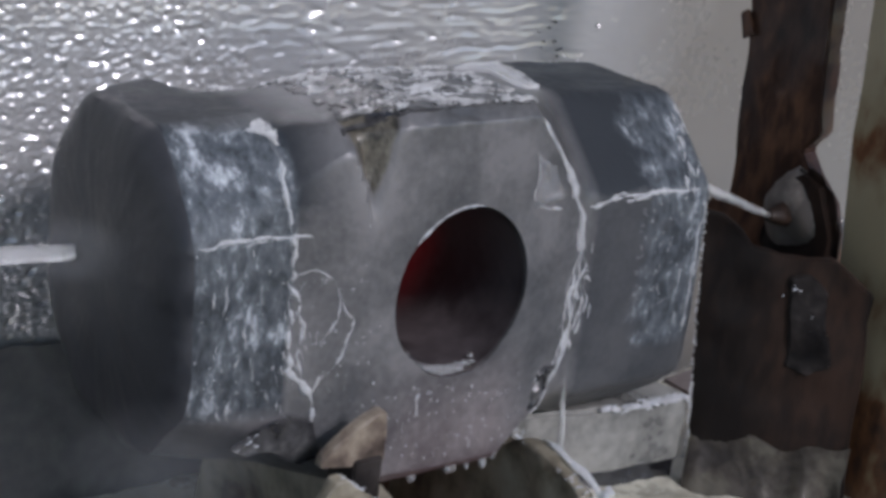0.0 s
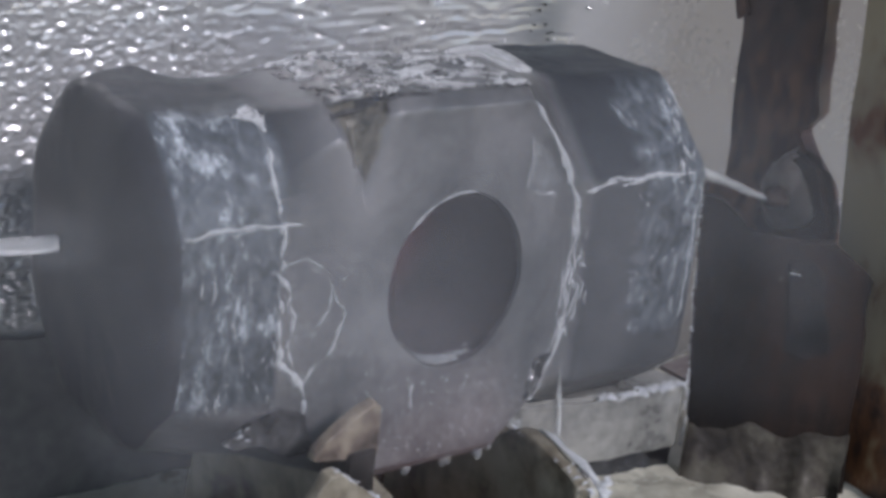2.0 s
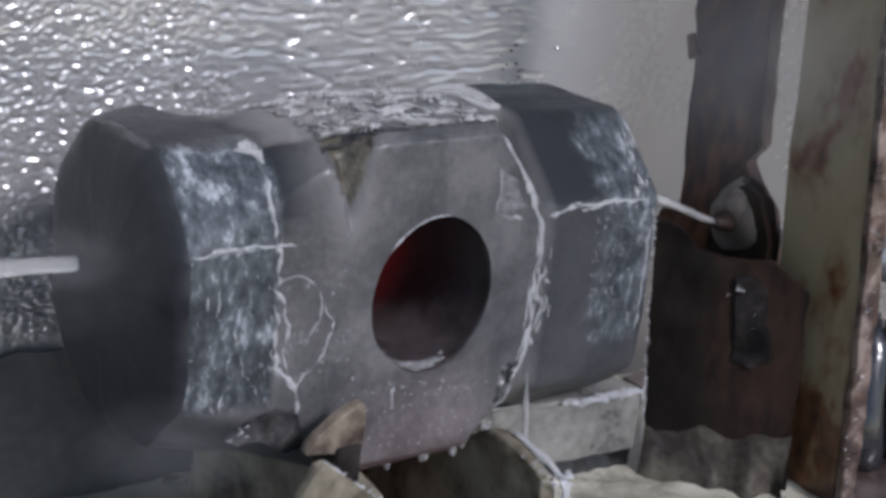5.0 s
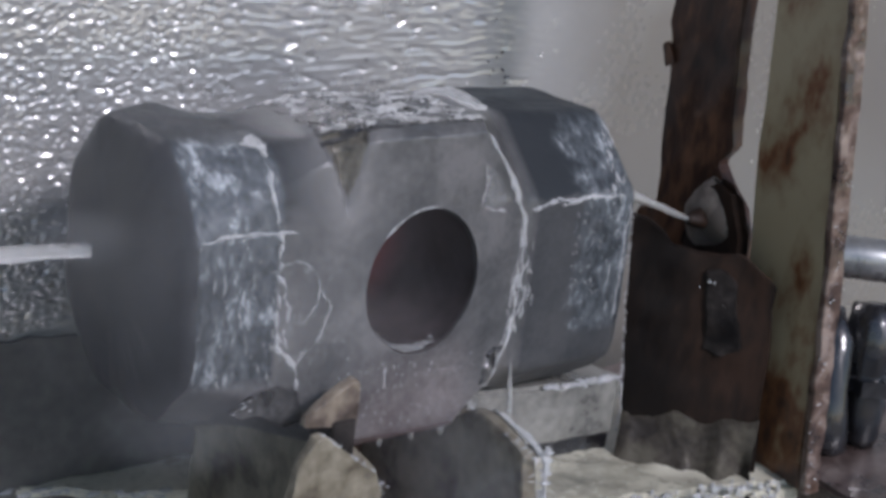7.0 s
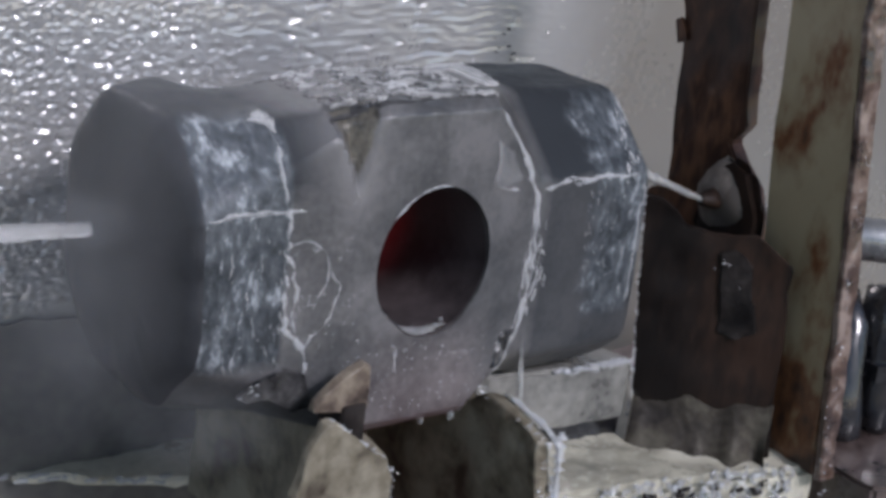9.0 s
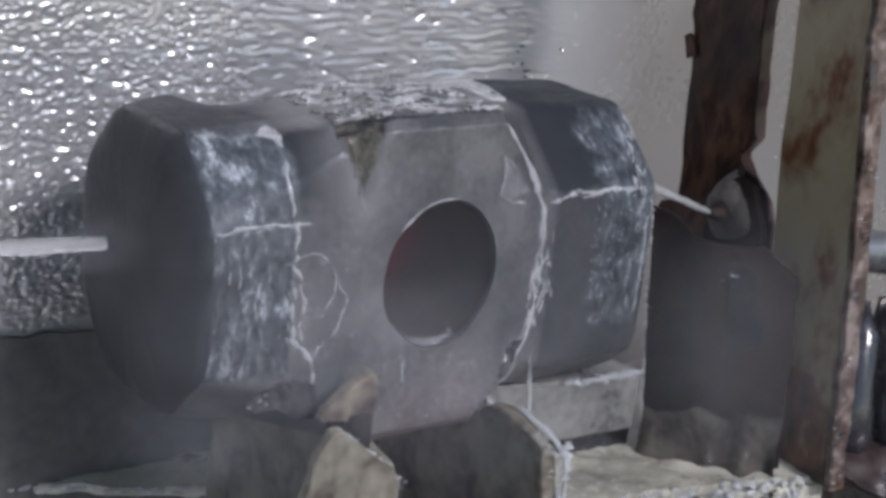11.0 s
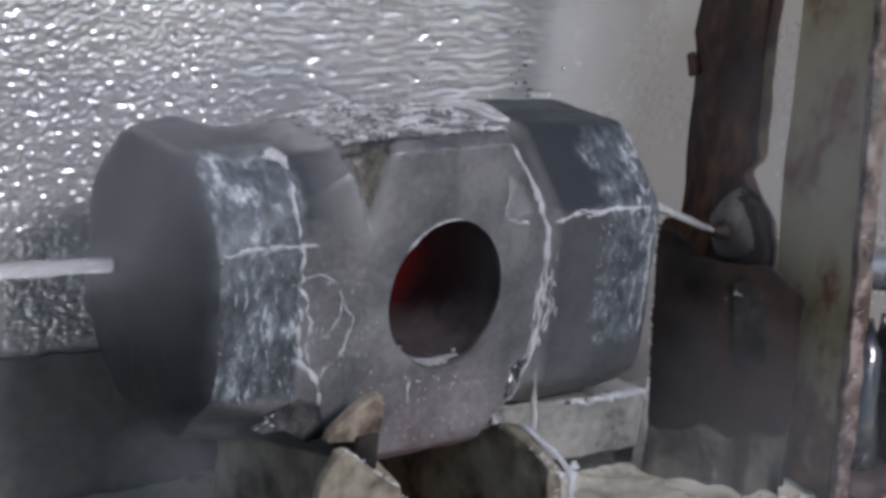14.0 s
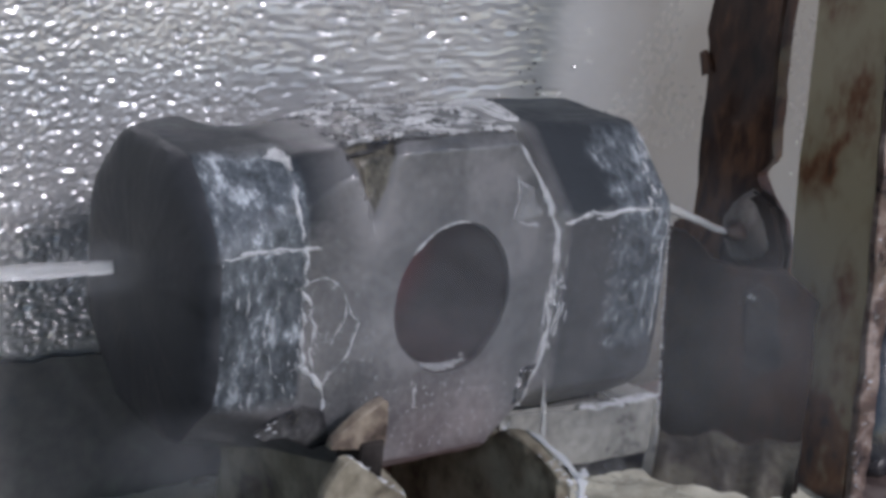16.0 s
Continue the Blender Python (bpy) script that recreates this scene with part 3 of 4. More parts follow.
# ---- cradle ----
def build_cradle():
    cradle = empty("cradle", "cream-painted steel channel cradle under the hammer head", "cradle")
    near = part("side_plate", prism([(0.05, BENCH), (0.05, 0.172), (-0.023, 0.1735), (-0.040, 0.1745), (-0.064, 0.172), (-0.068, 0.158), (-0.07, BENCH)],
                             "x", -0.034, -0.029, 0.0004, segs=1, cuts=5, rough=0.0013), CREAM, cradle)
    part("side_plate", prism([(0.05, BENCH), (0.05, 0.172), (-0.043, 0.1735), (-0.052, 0.179), (-0.064, 0.1785), (-0.080, 0.174), (-0.084, 0.15), (-0.084, BENCH)],
                             "x", 0.0205, 0.0260, 0.0004, segs=1, cuts=5, rough=0.0013, seed=4), CREAM, cradle)
    lug = part("locating_lug", prism([(-0.0420, 0.2062), (-0.0402, 0.2050), (-0.0398, 0.1905), (-0.0440, 0.1898), (-0.0600, 0.1928), (-0.0590, 0.1955), (-0.0510, 0.2015)],
                               "y", -0.0665, -0.0625, 0.0004, segs=1, cuts=4, rough=0.0005, seed=7), LUG_M, near, "tan locating lug with a chipped edge")
    # support stem, coloured black to pass for the shaded gap below the lug
    part("lug_stem", box(-0.0500, -0.0410, -0.0674, -0.0545, 0.176, 0.193, 0.0005), GAP_BLACK, lug)
    part("front_flange", prism([(-0.0580, 0.1905), (-0.0545, 0.1905), (-0.046, 0.1840), (-0.0345, 0.1745), (-0.0315, 0.168), (-0.0300, 0.150), (-0.0300, BENCH), (-0.066, BENCH), (-0.0675, 0.168), (-0.0635, 0.183)],
                               "y", -0.0715, -0.0672, 0.0004, segs=1, cuts=5, rough=0.0013, seed=12), CREAM, near, "bent cream flange with a white wet edge")
    part("web", box(-0.029, 0.0205, 0.012, 0.017, BENCH, 0.17, 0.0006), RUST, cradle)
    part("base_plate", box(-0.029, 0.0205, -0.07, 0.012, BENCH, BENCH + 0.006, 0.0006), RUST, cradle)
    return cradle


build_cradle()


# ---- uprights ----
def build_plate():
    bar = empty("rusty_upright", "dark brown rusted steel upright behind the nozzle", "upright")
    steel = part("bar", prism([(-0.0015, 0.142), (0.0015, 0.160), (0.0060, 0.195), (0.0098, 0.2215), (0.0090, 0.2255), (-0.0010, 0.2290), (0.0005, 0.25), (0.0035, 0.29), (0.0055, 0.305), (0.007, 0.5), (-0.034, 0.5), (-0.031, 0.31), (-0.036, 0.262),
                       (-0.030, 0.255), (-0.044, 0.24), (-0.058, 0.20), (-0.062, 0.142)], "x", 0.15, 0.158, 0.0008, cuts=4, rough=0.0012), RUST, bar)
    part("gusset", prism([(-0.030, 0.142), (-0.038, 0.172), (-0.048, 0.196), (-0.062, 0.206), (-0.080, 0.150), (-0.082, 0.142)], "x", 0.1562, 0.1605, 0.0006, cuts=4, rough=0.0010, seed=6), RUST, bar,
         "mud-brown gusset plate")
    part("splash_lip", prism([(0.0045, 0.287), (0.0075, 0.296), (0.004, 0.298), (-0.001, 0.29)], "x", 0.1485, 0.1500, 0.0004), RUST, steel)
    return bar


def build_post():
    post = empty("angle_post", "cream-painted angle-iron post, rusting and wet on its lower part", "post")
    x = 0.15
    web = [(-0.066, 0.141), (-0.051, 0.251), (-0.036, 0.5), (-0.067, 0.5), (-0.080, 0.321), (-0.0915, 0.223), (-0.0985, 0.141)]
    part("web", prism(web, "x", x, x + 0.005, 0.0008, cuts=4, rough=0.0007), POST_M, post)
    edge = [(-0.0985, 0.141), (-0.0915, 0.223), (-0.080, 0.321), (-0.067, 0.5), (-0.070, 0.5), (-0.083, 0.321), (-0.0945, 0.223), (-0.1020, 0.141)]
    part("flange", prism(edge, "x", x - 0.001, x + 0.008, 0.0004, segs=1, cuts=5, rough=0.0010, seed=3), FLANGE_M, post)
    return post


build_plate()
build_post()


def build_nozzle():
    noz = empty("spray_nozzle", "lime-crusted spray nozzle fixed to the rusted upright", "nozzle")
    y, z = -0.034, 0.2335
    collar = part("collar", tube([(0.151, y, z - 0.001), (0.1465, y, z), (0.1435, y, z), (0.1418, y, z)], [0.0150, 0.0142, 0.0112, 0.0060], 22, 0.35, 2), NOZZLE_M, noz, "lime-crusted rounded nozzle boss", smooth=True)
    part("tip", tube([(0.1425, y, z), (0.139, y, z), (0.1345, y, z + 0.0005), (0.1338, y, z + 0.0005)], [0.0044, 0.0034, 0.0024, 0.0018], 14, 0.3, 4), PLATE_M, collar, smooth=True)
    part("clamp_block", prism([(-0.030, 0.247), (-0.036, 0.2515), (-0.046, 0.2485), (-0.0535, 0.236), (-0.058, 0.214), (-0.056, 0.204), (-0.044, 0.200), (-0.028, 0.206), (-0.022, 0.218), (-0.023, 0.236)],
                              "x", 0.1445, 0.1510, 0.0028, cuts=5, rough=0.0018), PLATE_M, noz, "rust-crusted clamp block")
    return noz


build_nozzle()


def slanted(bm):
    """Sets a slab, built along x, on the slab's slant between the support block and the post."""
    along = Vector((0.044, -0.048, 0.0)).normalized()
    m = Matrix.Identity(4)
    for r in range(3):
        m[r][0], m[r][1], m[r][2] = along[r], (-along.y, along.x, 0.0)[r], (0.0, 0.0, 1.0)[r]
        m[r][3] = (0.105, -0.040, 0.0)[r]
    bmesh.ops.transform(bm, matrix=m, verts=bm.verts)
    return bm


def build_splash_plate():
    plate = empty("splash_plate", "dark brown rusted splash plate below the nozzle, wet along its edge", "plate")
    sheet = part("sheet", slanted(prism([(-0.0063, 0.2400), (0.0008, 0.2384), (0.0070, 0.2335), (0.0110, 0.2300), (0.0205, 0.2275), (0.0380, 0.2290), (0.0520, 0.2200), (0.0560, 0.1410), (0.0040, 0.1410), (0.0010, 0.1613)],
                                        "y", 0.0, 0.0035, 0.0005, cuts=5, rough=0.0011, seed=8)), PLATE_M, plate)
    # raised black patch painting the darkness of a recess
    part("recess_patch", slanted(prism([(0.0245, 0.2215), (0.0310, 0.2240), (0.0370, 0.2180), (0.0405, 0.2040), (0.0425, 0.1925), (0.0360, 0.1880), (0.0285, 0.1900), (0.0275, 0.2050)],
                                     "y", -0.0016, 0.0008, 0.0007, cuts=5, rough=0.0014, seed=5)), GAP_BLACK, sheet, "black patch painted for the dark recess in the splash plate")
    bm = bmesh.new()
    n, m = 60, 26
    grid = []
    for i in range(n + 1):
        row = []
        for j in range(m + 1):
            u, v = i / n, j / m
            top = 0.1590 + 0.006 * noise.noise(Vector((u * 4, 2, 0))) + 0.006 * u
            z = 0.1425 + (top - 0.1425) * (1 - v) ** 1.4 - (0.0015 if v > 0.98 else 0.0)
            out = -0.0006 - 0.0135 * v ** 1.3 * (0.7 + 0.7 * noise.noise(Vector((u * 6, 7, 0))))
            p = Vector((0.0015 + 0.053 * u, out, z))
            row.append(bm.verts.new(p + 0.0009 * Vector(noise.noise_vector(p * 90)) + 0.0003 * Vector(noise.noise_vector(p * 450))))
        grid.append(row)
    for i in range(n):
        for j in range(m):
            bm.faces.new((grid[i][j], grid[i + 1][j], grid[i + 1][j + 1], grid[i][j + 1]))
    tagged(part("sludge", slanted(bm), SLUDGE, smooth=True), "grey-brown wet scale sludge at the splash plate's foot", "sludge", kind="stuff")


build_splash_plate()


def build_jet(name, a, b, r0, r1, seed, mat):
    n = 40
    a, b = Vector(a), Vector(b)
    pts = [a.lerp(b, i / n) + Vector((0, 0, 0.0004 * noise.noise(Vector((i * 0.4, seed, 0))))) for i in range(n + 1)]
    rad = [(r0 + (r1 - r0) * i / n) * (1 + 0.18 * noise.noise(Vector((i * 0.5, seed, 5)))) for i in range(n + 1)]
    return tagged(part(name, tube(pts, rad, 14, 0.25, seed), mat, smooth=True), "clear white-edged water jet striking the hammer head", "water jet", "quench jets")


build_jet("water_jet", (-0.42, 0.018, 0.241), (-0.094, 0.018, 0.2275), 0.0020, 0.0026, 1, WATER)
build_jet("water_jet", (0.1345, -0.034, 0.2340), (0.0910, -0.0405, 0.2500), 0.0011, 0.0019, 2, WATER)


# ---- pipes beside the post ----
def build_pipes():
    pipe = empty("supply_pipe", "thick grey horizontal water pipe behind the post", "pipe")
    part("pipe_run", tube([(0.185, -0.012, 0.213), (0.26, -0.052, 0.208), (0.50, -0.18, 0.19), (0.8, -0.34, 0.17)], [0.0095] * 4, 28), PIPE_M, pipe, smooth=True)
    hose = empty("black_hose", "glossy wet black hose hanging beside the post", "hose")
    part("hose_run", tube([(0.196, -0.064, 0.200), (0.194, -0.069, 0.186), (0.190, -0.075, 0.168), (0.188, -0.080, 0.152), (0.188, -0.082, 0.1435), (0.188, -0.082, 0.1425)],
                          [0.0060, 0.0085, 0.0080, 0.0088, 0.0070, 0.0040], 18, 0.45, 3), DARK, hose, smooth=True)


build_pipes()


# ---- water on the hammer head ----
def drape(points, radius, name, label, seed=0, mat=None):
    """A thin uneven run of water that clings to the hammer head along the points, given in its space."""
    fine = []
    for a, b in zip(points, points[1:]):
        a, b = Vector(a), Vector(b)
        n = max(2, int((b - a).length / 0.0007))
        fine += [a.lerp(b, k / n) for k in range(n)]
    fine.append(Vector(points[-1]))
    spine = []
    for i, p in enumerate(fine):
        p = p + 0.0016 * Vector(noise.noise_vector(Vector((i * 0.11, seed * 7.1, 0)))) + 0.0005 * Vector(noise.noise_vector(Vector((i * 0.5, seed * 3.1, 2))))
        q, nrm, _, _ = BODY_TREE.find_nearest(p)
        spine.append((q, nrm))
    bm = bmesh.new()
    rings = []
    last = len(spine) - 1
    for i, (q, nrm) in enumerate(spine):
        d = (spine[min(i + 1, last)][0] - spine[max(i - 1, 0)][0]).normalized()
        s = d.cross(nrm).normalized()
        swell = 0.70 + 1.5 * noise.noise(Vector((i * 0.13, seed * 3.3, 4))) + 0.9 * noise.noise(Vector((i * 0.37, seed * 5.3, 8)))
        w = radius * max(0.10, swell) * min(1.0, 0.2 + i / 6, 0.2 + (last - i) / 6)
        h = min(0.5 * w + 0.0001, 0.0007)
        ring = []
        for k in range(8):
            a = 2 * math.pi * k / 8
            lean = 0.35 * noise.noise(Vector((i * 0.3, k, seed)))
            ring.append(bm.verts.new(q + (w * (1 + lean) * math.cos(a)) * s + (h * math.sin(a) - 0.00005) * nrm))
        rings.append(ring)
    for a, b in zip(rings, rings[1:]):
        for k in range(8):
            bm.faces.new((a[k], a[(k + 1) % 8], b[(k + 1) % 8], b[k]))
    bm.faces.new(rings[0])
    bm.faces.new(rings[-1])
    bmesh.ops.recalc_face_normals(bm, faces=bm.faces)
    return part(name, bm, mat or FOAM, bpy.data.objects["body"], label, smooth=True)


BODY_TREE = BVHTree.FromPolygons([v.co for v in bpy.data.objects["body"].data.vertices], [tuple(p.vertices) for p in bpy.data.objects["body"].data.polygons])
drape([(0.014, -0.050, 0.052), (0.020, -0.050, 0.045), (0.029, -0.049, 0.032), (0.036, -0.047, 0.020), (0.038, -0.0465, 0.004)], 0.0009, "water_run", "white water run down the cheek", seed=1)
drape([(0.038, -0.0465, 0.004), (0.036, -0.047, -0.006), (0.037, -0.047, -0.016), (0.034, -0.047, -0.028), (0.026, -0.049, -0.044)], 0.0008, "water_run", "white water run down the cheek", seed=2)
drape([(0.041, -0.0465, 0.000), (0.043, -0.0465, -0.008), (0.040, -0.0465, -0.018)], 0.0010, "water_run", seed=12, label="white water run down the cheek")
drape([(0.040, -0.0465, 0.0225), (0.06, -0.0465, 0.0245), (0.087, -0.045, 0.0235)], 0.0008, "water_run", "white water line along the facet edge", seed=3)
drape([(-0.087, -0.0465, 0.022), (-0.075, -0.0465, 0.023), (-0.056, -0.0485, 0.0225)], 0.0006, "water_run", "white water line along the facet edge", seed=4)
drape([(-0.0615, -0.030, 0.042), (-0.0615, -0.040, 0.031), (-0.061, -0.047, 0.018), (-0.061, -0.047, -0.002)], 0.0007, "water_run", seed=5, label="thin water run")
drape([(-0.061, -0.047, -0.002), (-0.060, -0.047, -0.015), (-0.0545, -0.052, -0.022), (-0.0535, -0.052, -0.034), (-0.0555, -0.05, -0.044)], 0.0009, "water_run", seed=6, label="thin water run")
drape([(-0.0545, -0.052, -0.022), (-0.046, -0.052, -0.012), (-0.0435, -0.052, -0.001), (-0.0470, -0.052, 0.005)], 0.0004, "water_run", seed=7, label="thin water run")
drape([(-0.020, -0.052, -0.024), (-0.020, -0.052, -0.034)], 0.0005, "water_run", seed=9, label="thin water run")
drape([(0.088, -0.044, 0.02), (0.0885, -0.044, -0.005), (0.088, -0.042, -0.025)], 0.0006, "water_run", seed=10, label="thin water run")
drape([(-0.004, -0.052, 0.0275), (-0.014, -0.052, 0.026), (-0.024, -0.052, 0.018)], 0.0005, "water_run", seed=11, label="thin water run")

rnd = random.Random(8)
for k in range(12):
    x, z = rnd.uniform(-0.084, -0.063), rnd.uniform(-0.024, 0.012)
    y = -0.0465 if z < 0.02 else -0.0465 + (z - 0.02)
    drape([(x, y, z), (x + rnd.uniform(-0.001, 0.001), -0.0465, z - rnd.uniform(0.003, 0.009))], rnd.uniform(0.0004, 0.0008), "water_run", "short wet streak", seed=30 + k)
for k in range(30):
    f = rnd.random() ** 1.3
    x, z = 0.0905 - 0.012 * f * rnd.random(), 0.047 - 0.022 * f
    y = -0.0225 - (0.047 - z) * 0.95 + rnd.uniform(-0.003, 0.006) * (1 - f)
    drape([(x, y, z), (x + rnd.uniform(-0.002, 0.001), y - 0.002, z - rnd.uniform(0.002, 0.006))], rnd.uniform(0.0004, 0.0011), "water_run", "froth on the far end's upper corner", seed=200 + k)
for k in range(9):
    x, z = rnd.uniform(0.068, 0.088), rnd.uniform(-0.020, 0.018)
    drape([(x, -0.0465, z), (x + rnd.uniform(-0.001, 0.001), -0.0465, z - rnd.uniform(0.002, 0.005))], rnd.uniform(0.0003, 0.0006), "water_run", "short wet streak", seed=240 + k)
for k in range(3):
    d = 0.0013 * (k - 1)
    drape([(0.036 + d, -0.047, 0.020), (0.0385 + 1.5 * d, -0.0465, 0.004), (0.0375 + 2.5 * d, -0.047, -0.008), (0.036 + d, -0.047, -0.020), (0.0325 + d, -0.047, -0.030)], 0.0005, "water_run", "thin strand of white water", seed=400 + k)
    drape([(0.045 + 0.01 * k, -0.0465, 0.0232 + 0.0003 * k), (0.060 + 0.01 * k, -0.0465, 0.0250 - 0.0003 * k)], 0.0005, "water_run", "broken white water line along the facet edge", seed=410 + k)
    drape([(-0.084 + 0.007 * k, -0.0465, 0.0215 + 0.0004 * k), (-0.074 + 0.007 * k, -0.0465, 0.0230)], 0.0004, "water_run", "broken white water line along the facet edge", seed=420 + k)
for k in range(22):
    x, z = rnd.gauss(0.039, 0.0028), rnd.uniform(-0.02, 0.012)
    drape([(x, -0.0465, z), (x + rnd.uniform(-0.002, 0.002), -0.0465, z - rnd.uniform(0.002, 0.006))], rnd.uniform(0.0003, 0.0009), "water_run", "clinging white water", seed=70 + k)
for k in range(12):
    x = rnd.uniform(-0.03, 0.014)
    z = rnd.uniform(-0.05, -0.028)
    drape([(x, -0.0515, z), (x, -0.0515, z - rnd.uniform(0.001, 0.003))], rnd.uniform(0.0003, 0.0006), "water_run", "small clinging bead", seed=90 + k)
for k in range(4):
    drape([(0.014 + 0.0016 * k, -0.050, 0.051), (0.024 + 0.0012 * k, -0.050, 0.040), (0.033 + 0.0006 * k, -0.048, 0.026)], 0.0008, "water_run", "white water run down the cheek", seed=140 + k)



def film(corners, name, label, mat, n=14, lift=0.0003, seed=0):
    """A thin wet patch with an uneven rim that clings to the hammer head between four corners."""
    a, b, c, d = [Vector(p) for p in corners]
    bm = bmesh.new()
    grid = []
    for i in range(n + 1):
        row = []
        for j in range(n + 1):
            u, v = i / n, j / n
            p = a.lerp(b, u).lerp(d.lerp(c, u), v) + 0.0016 * Vector(noise.noise_vector(Vector((u * 4, v * 4, seed)))) + 0.0008 * Vector(noise.noise_vector(Vector((u * 13, v * 13, seed))))
            q, nrm, _, _ = BODY_TREE.find_nearest(p)
            rim = min(u, v, 1 - u, 1 - v) * n
            h = -0.0002 if rim < 0.5 else lift * (1.0 + 0.8 * noise.noise(p * 500) + (1.2 if rim < 2.5 else 0.0))
            row.append(bm.verts.new(q + nrm * h))
        grid.append(row)
    for i in range(n):
        for j in range(n):
            bm.faces.new((grid[i][j], grid[i + 1][j], grid[i + 1][j + 1], grid[i][j + 1]))
    bmesh.ops.recalc_face_normals(bm, faces=bm.faces)
    return part(name, bm, mat, bpy.data.objects["body"], label, smooth=True)


# water films on both shoulders, whitened to stand in for their wet shine
film([(-0.0685, -0.0300, 0.0470), (-0.0612, -0.0348, 0.0425), (-0.0608, -0.0325, 0.0445), (-0.0630, -0.0265, 0.0490)], "wet_patch", "wet film whitened for the shine on the shoulder", SHEET, seed=2)
film([(0.0290, 0.0200, 0.0520), (0.0500, 0.0190, 0.0510), (0.0400, -0.0170, 0.0510), (0.0270, -0.0240, 0.0500)], "water_sheet", "sheet of water whitened for its shine over the shoulder", SHEET, n=26, lift=0.0005, seed=9)
film([(0.0128, -0.0505, 0.0410), (0.0188, -0.0500, 0.0380), (0.0290, -0.0490, 0.0262), (0.0140, -0.0505, 0.0262)], "wet_patch", "pale wet patch beside the water run", PATCH, seed=4)
film([(0.0225, -0.0500, -0.0400), (0.0255, -0.0495, -0.0275), (0.0330, -0.0480, -0.0265), (0.0250, -0.0490, -0.0390)], "scale_patch", "dark flaked scale beside the cheek", FLAP_M, seed=6, lift=0.0006)
drape([(0.0135, -0.0505, 0.0415), (0.0138, -0.0505, 0.0268), (0.0190, -0.0500, 0.0248), (0.0275, -0.0490, 0.0235)], 0.0005, "water_run", "thin white rim of water", seed=301)
drape([(0.0300, -0.048, -0.0270), (0.0270, -0.049, -0.0300), (0.0240, -0.0495, -0.0312)], 0.0006, "water_run", "bright torn flake edge", seed=302)
# a ripple mark: an oval loop with fine ridges in its upper half
loop = [(-0.0560 + 0.0085 * math.cos(a) - 0.002 * math.sin(a), -0.0505, 0.0030 + 0.0102 * math.sin(a) + 0.002 * math.cos(a)) for a in [math.radians(d) for d in range(-100, 120, 18)]]
drape(loop, 0.00028, "ripple_mark", "oval ripple mark in the wet scale", seed=303)
drape([(-0.0620, -0.050, 0.0110), (-0.0590, -0.050, 0.0050), (-0.0575, -0.050, -0.0030), (-0.0585, -0.050, -0.0100), (-0.0575, -0.050, -0.0165)], 0.0006, "water_run", "thin water run", seed=304)
for k in range(7):
    x = -0.0600 + 0.0015 * k
    drape([(x, -0.0505, 0.0080 + 0.0004 * k), (x + 0.0008, -0.0505, 0.0112 + 0.0002 * k)], 0.00022, "ripple_mark", "fine ridge of the ripple mark", seed=310 + k)
for k in range(26):
    x, z = rnd.gauss(-0.060, 0.004), rnd.uniform(-0.030, 0.006)
    drape([(x, -0.0500, z), (x + rnd.uniform(-0.0012, 0.0012), -0.0500, z - rnd.uniform(0.001, 0.004))], rnd.uniform(0.0002, 0.0006), "water_run", "clinging white water", seed=330 + k)


def build_lip():
    """Froth that lies in the bottom of the eye, just behind its front rim."""
    rnd = random.Random(17)
    bm = bmesh.new()
    for _ in range(170):
        a = radians(-90 + rnd.gauss(-6, 16))
        y = rnd.uniform(-0.0508, -0.0460)
        r = rnd.uniform(0.0002, 0.0007)
        c = Vector((-0.0080 + 0.0218 * math.cos(a), y, 0.0025 + 0.0243 * math.sin(a)))
        bmesh.ops.create_icosphere(bm, subdivisions=2, radius=r, matrix=Matrix.Translation(c) @ Matrix.Diagonal((rnd.uniform(1, 2.2), rnd.uniform(1, 2.0), rnd.uniform(0.4, 0.9), 1)))
    for v in bm.verts:
        v.co += 0.0003 * Vector(noise.noise_vector(v.co * 900))
    ob = part("eye_froth", bm, WATER, bpy.data.objects["eye_bore"], "pale froth in the bottom of the eye", smooth=True)
    ob["kind"] = "stuff"


build_lip()


def build_beads():
    """Fine beads of water that stand on the wet steel."""
    rnd = random.Random(29)
    spots = [(rnd.uniform(-0.036, 0.020), -0.0515, rnd.uniform(-0.051, -0.024)) for _ in range(110)]
    spots += [(rnd.uniform(-0.088, -0.062), -0.0465, rnd.uniform(-0.030, 0.020)) for _ in range(60)]
    spots += [(rnd.uniform(0.062, 0.091), -0.0465, rnd.uniform(-0.025, 0.022)) for _ in range(90)]
    spots += [(rnd.uniform(-0.058, -0.030), -0.0505, rnd.uniform(-0.03, 0.03)) for _ in range(40)]
    bm = bmesh.new()
    for p in spots:
        q, nrm, _, _ = BODY_TREE.find_nearest(Vector(p))
        r = rnd.uniform(0.00012, 0.00034)
        bmesh.ops.create_icosphere(bm, subdivisions=1, radius=r, matrix=Matrix.Translation(q) @ Matrix.Diagonal((rnd.uniform(0.8, 1.4), 0.7, rnd.uniform(1.0, 2.4), 1)))
    ob = part("beading", bm, FOAM, bpy.data.objects["body"], "fine beads of water on the steel", smooth=True)
    ob["kind"] = "stuff"


build_beads()

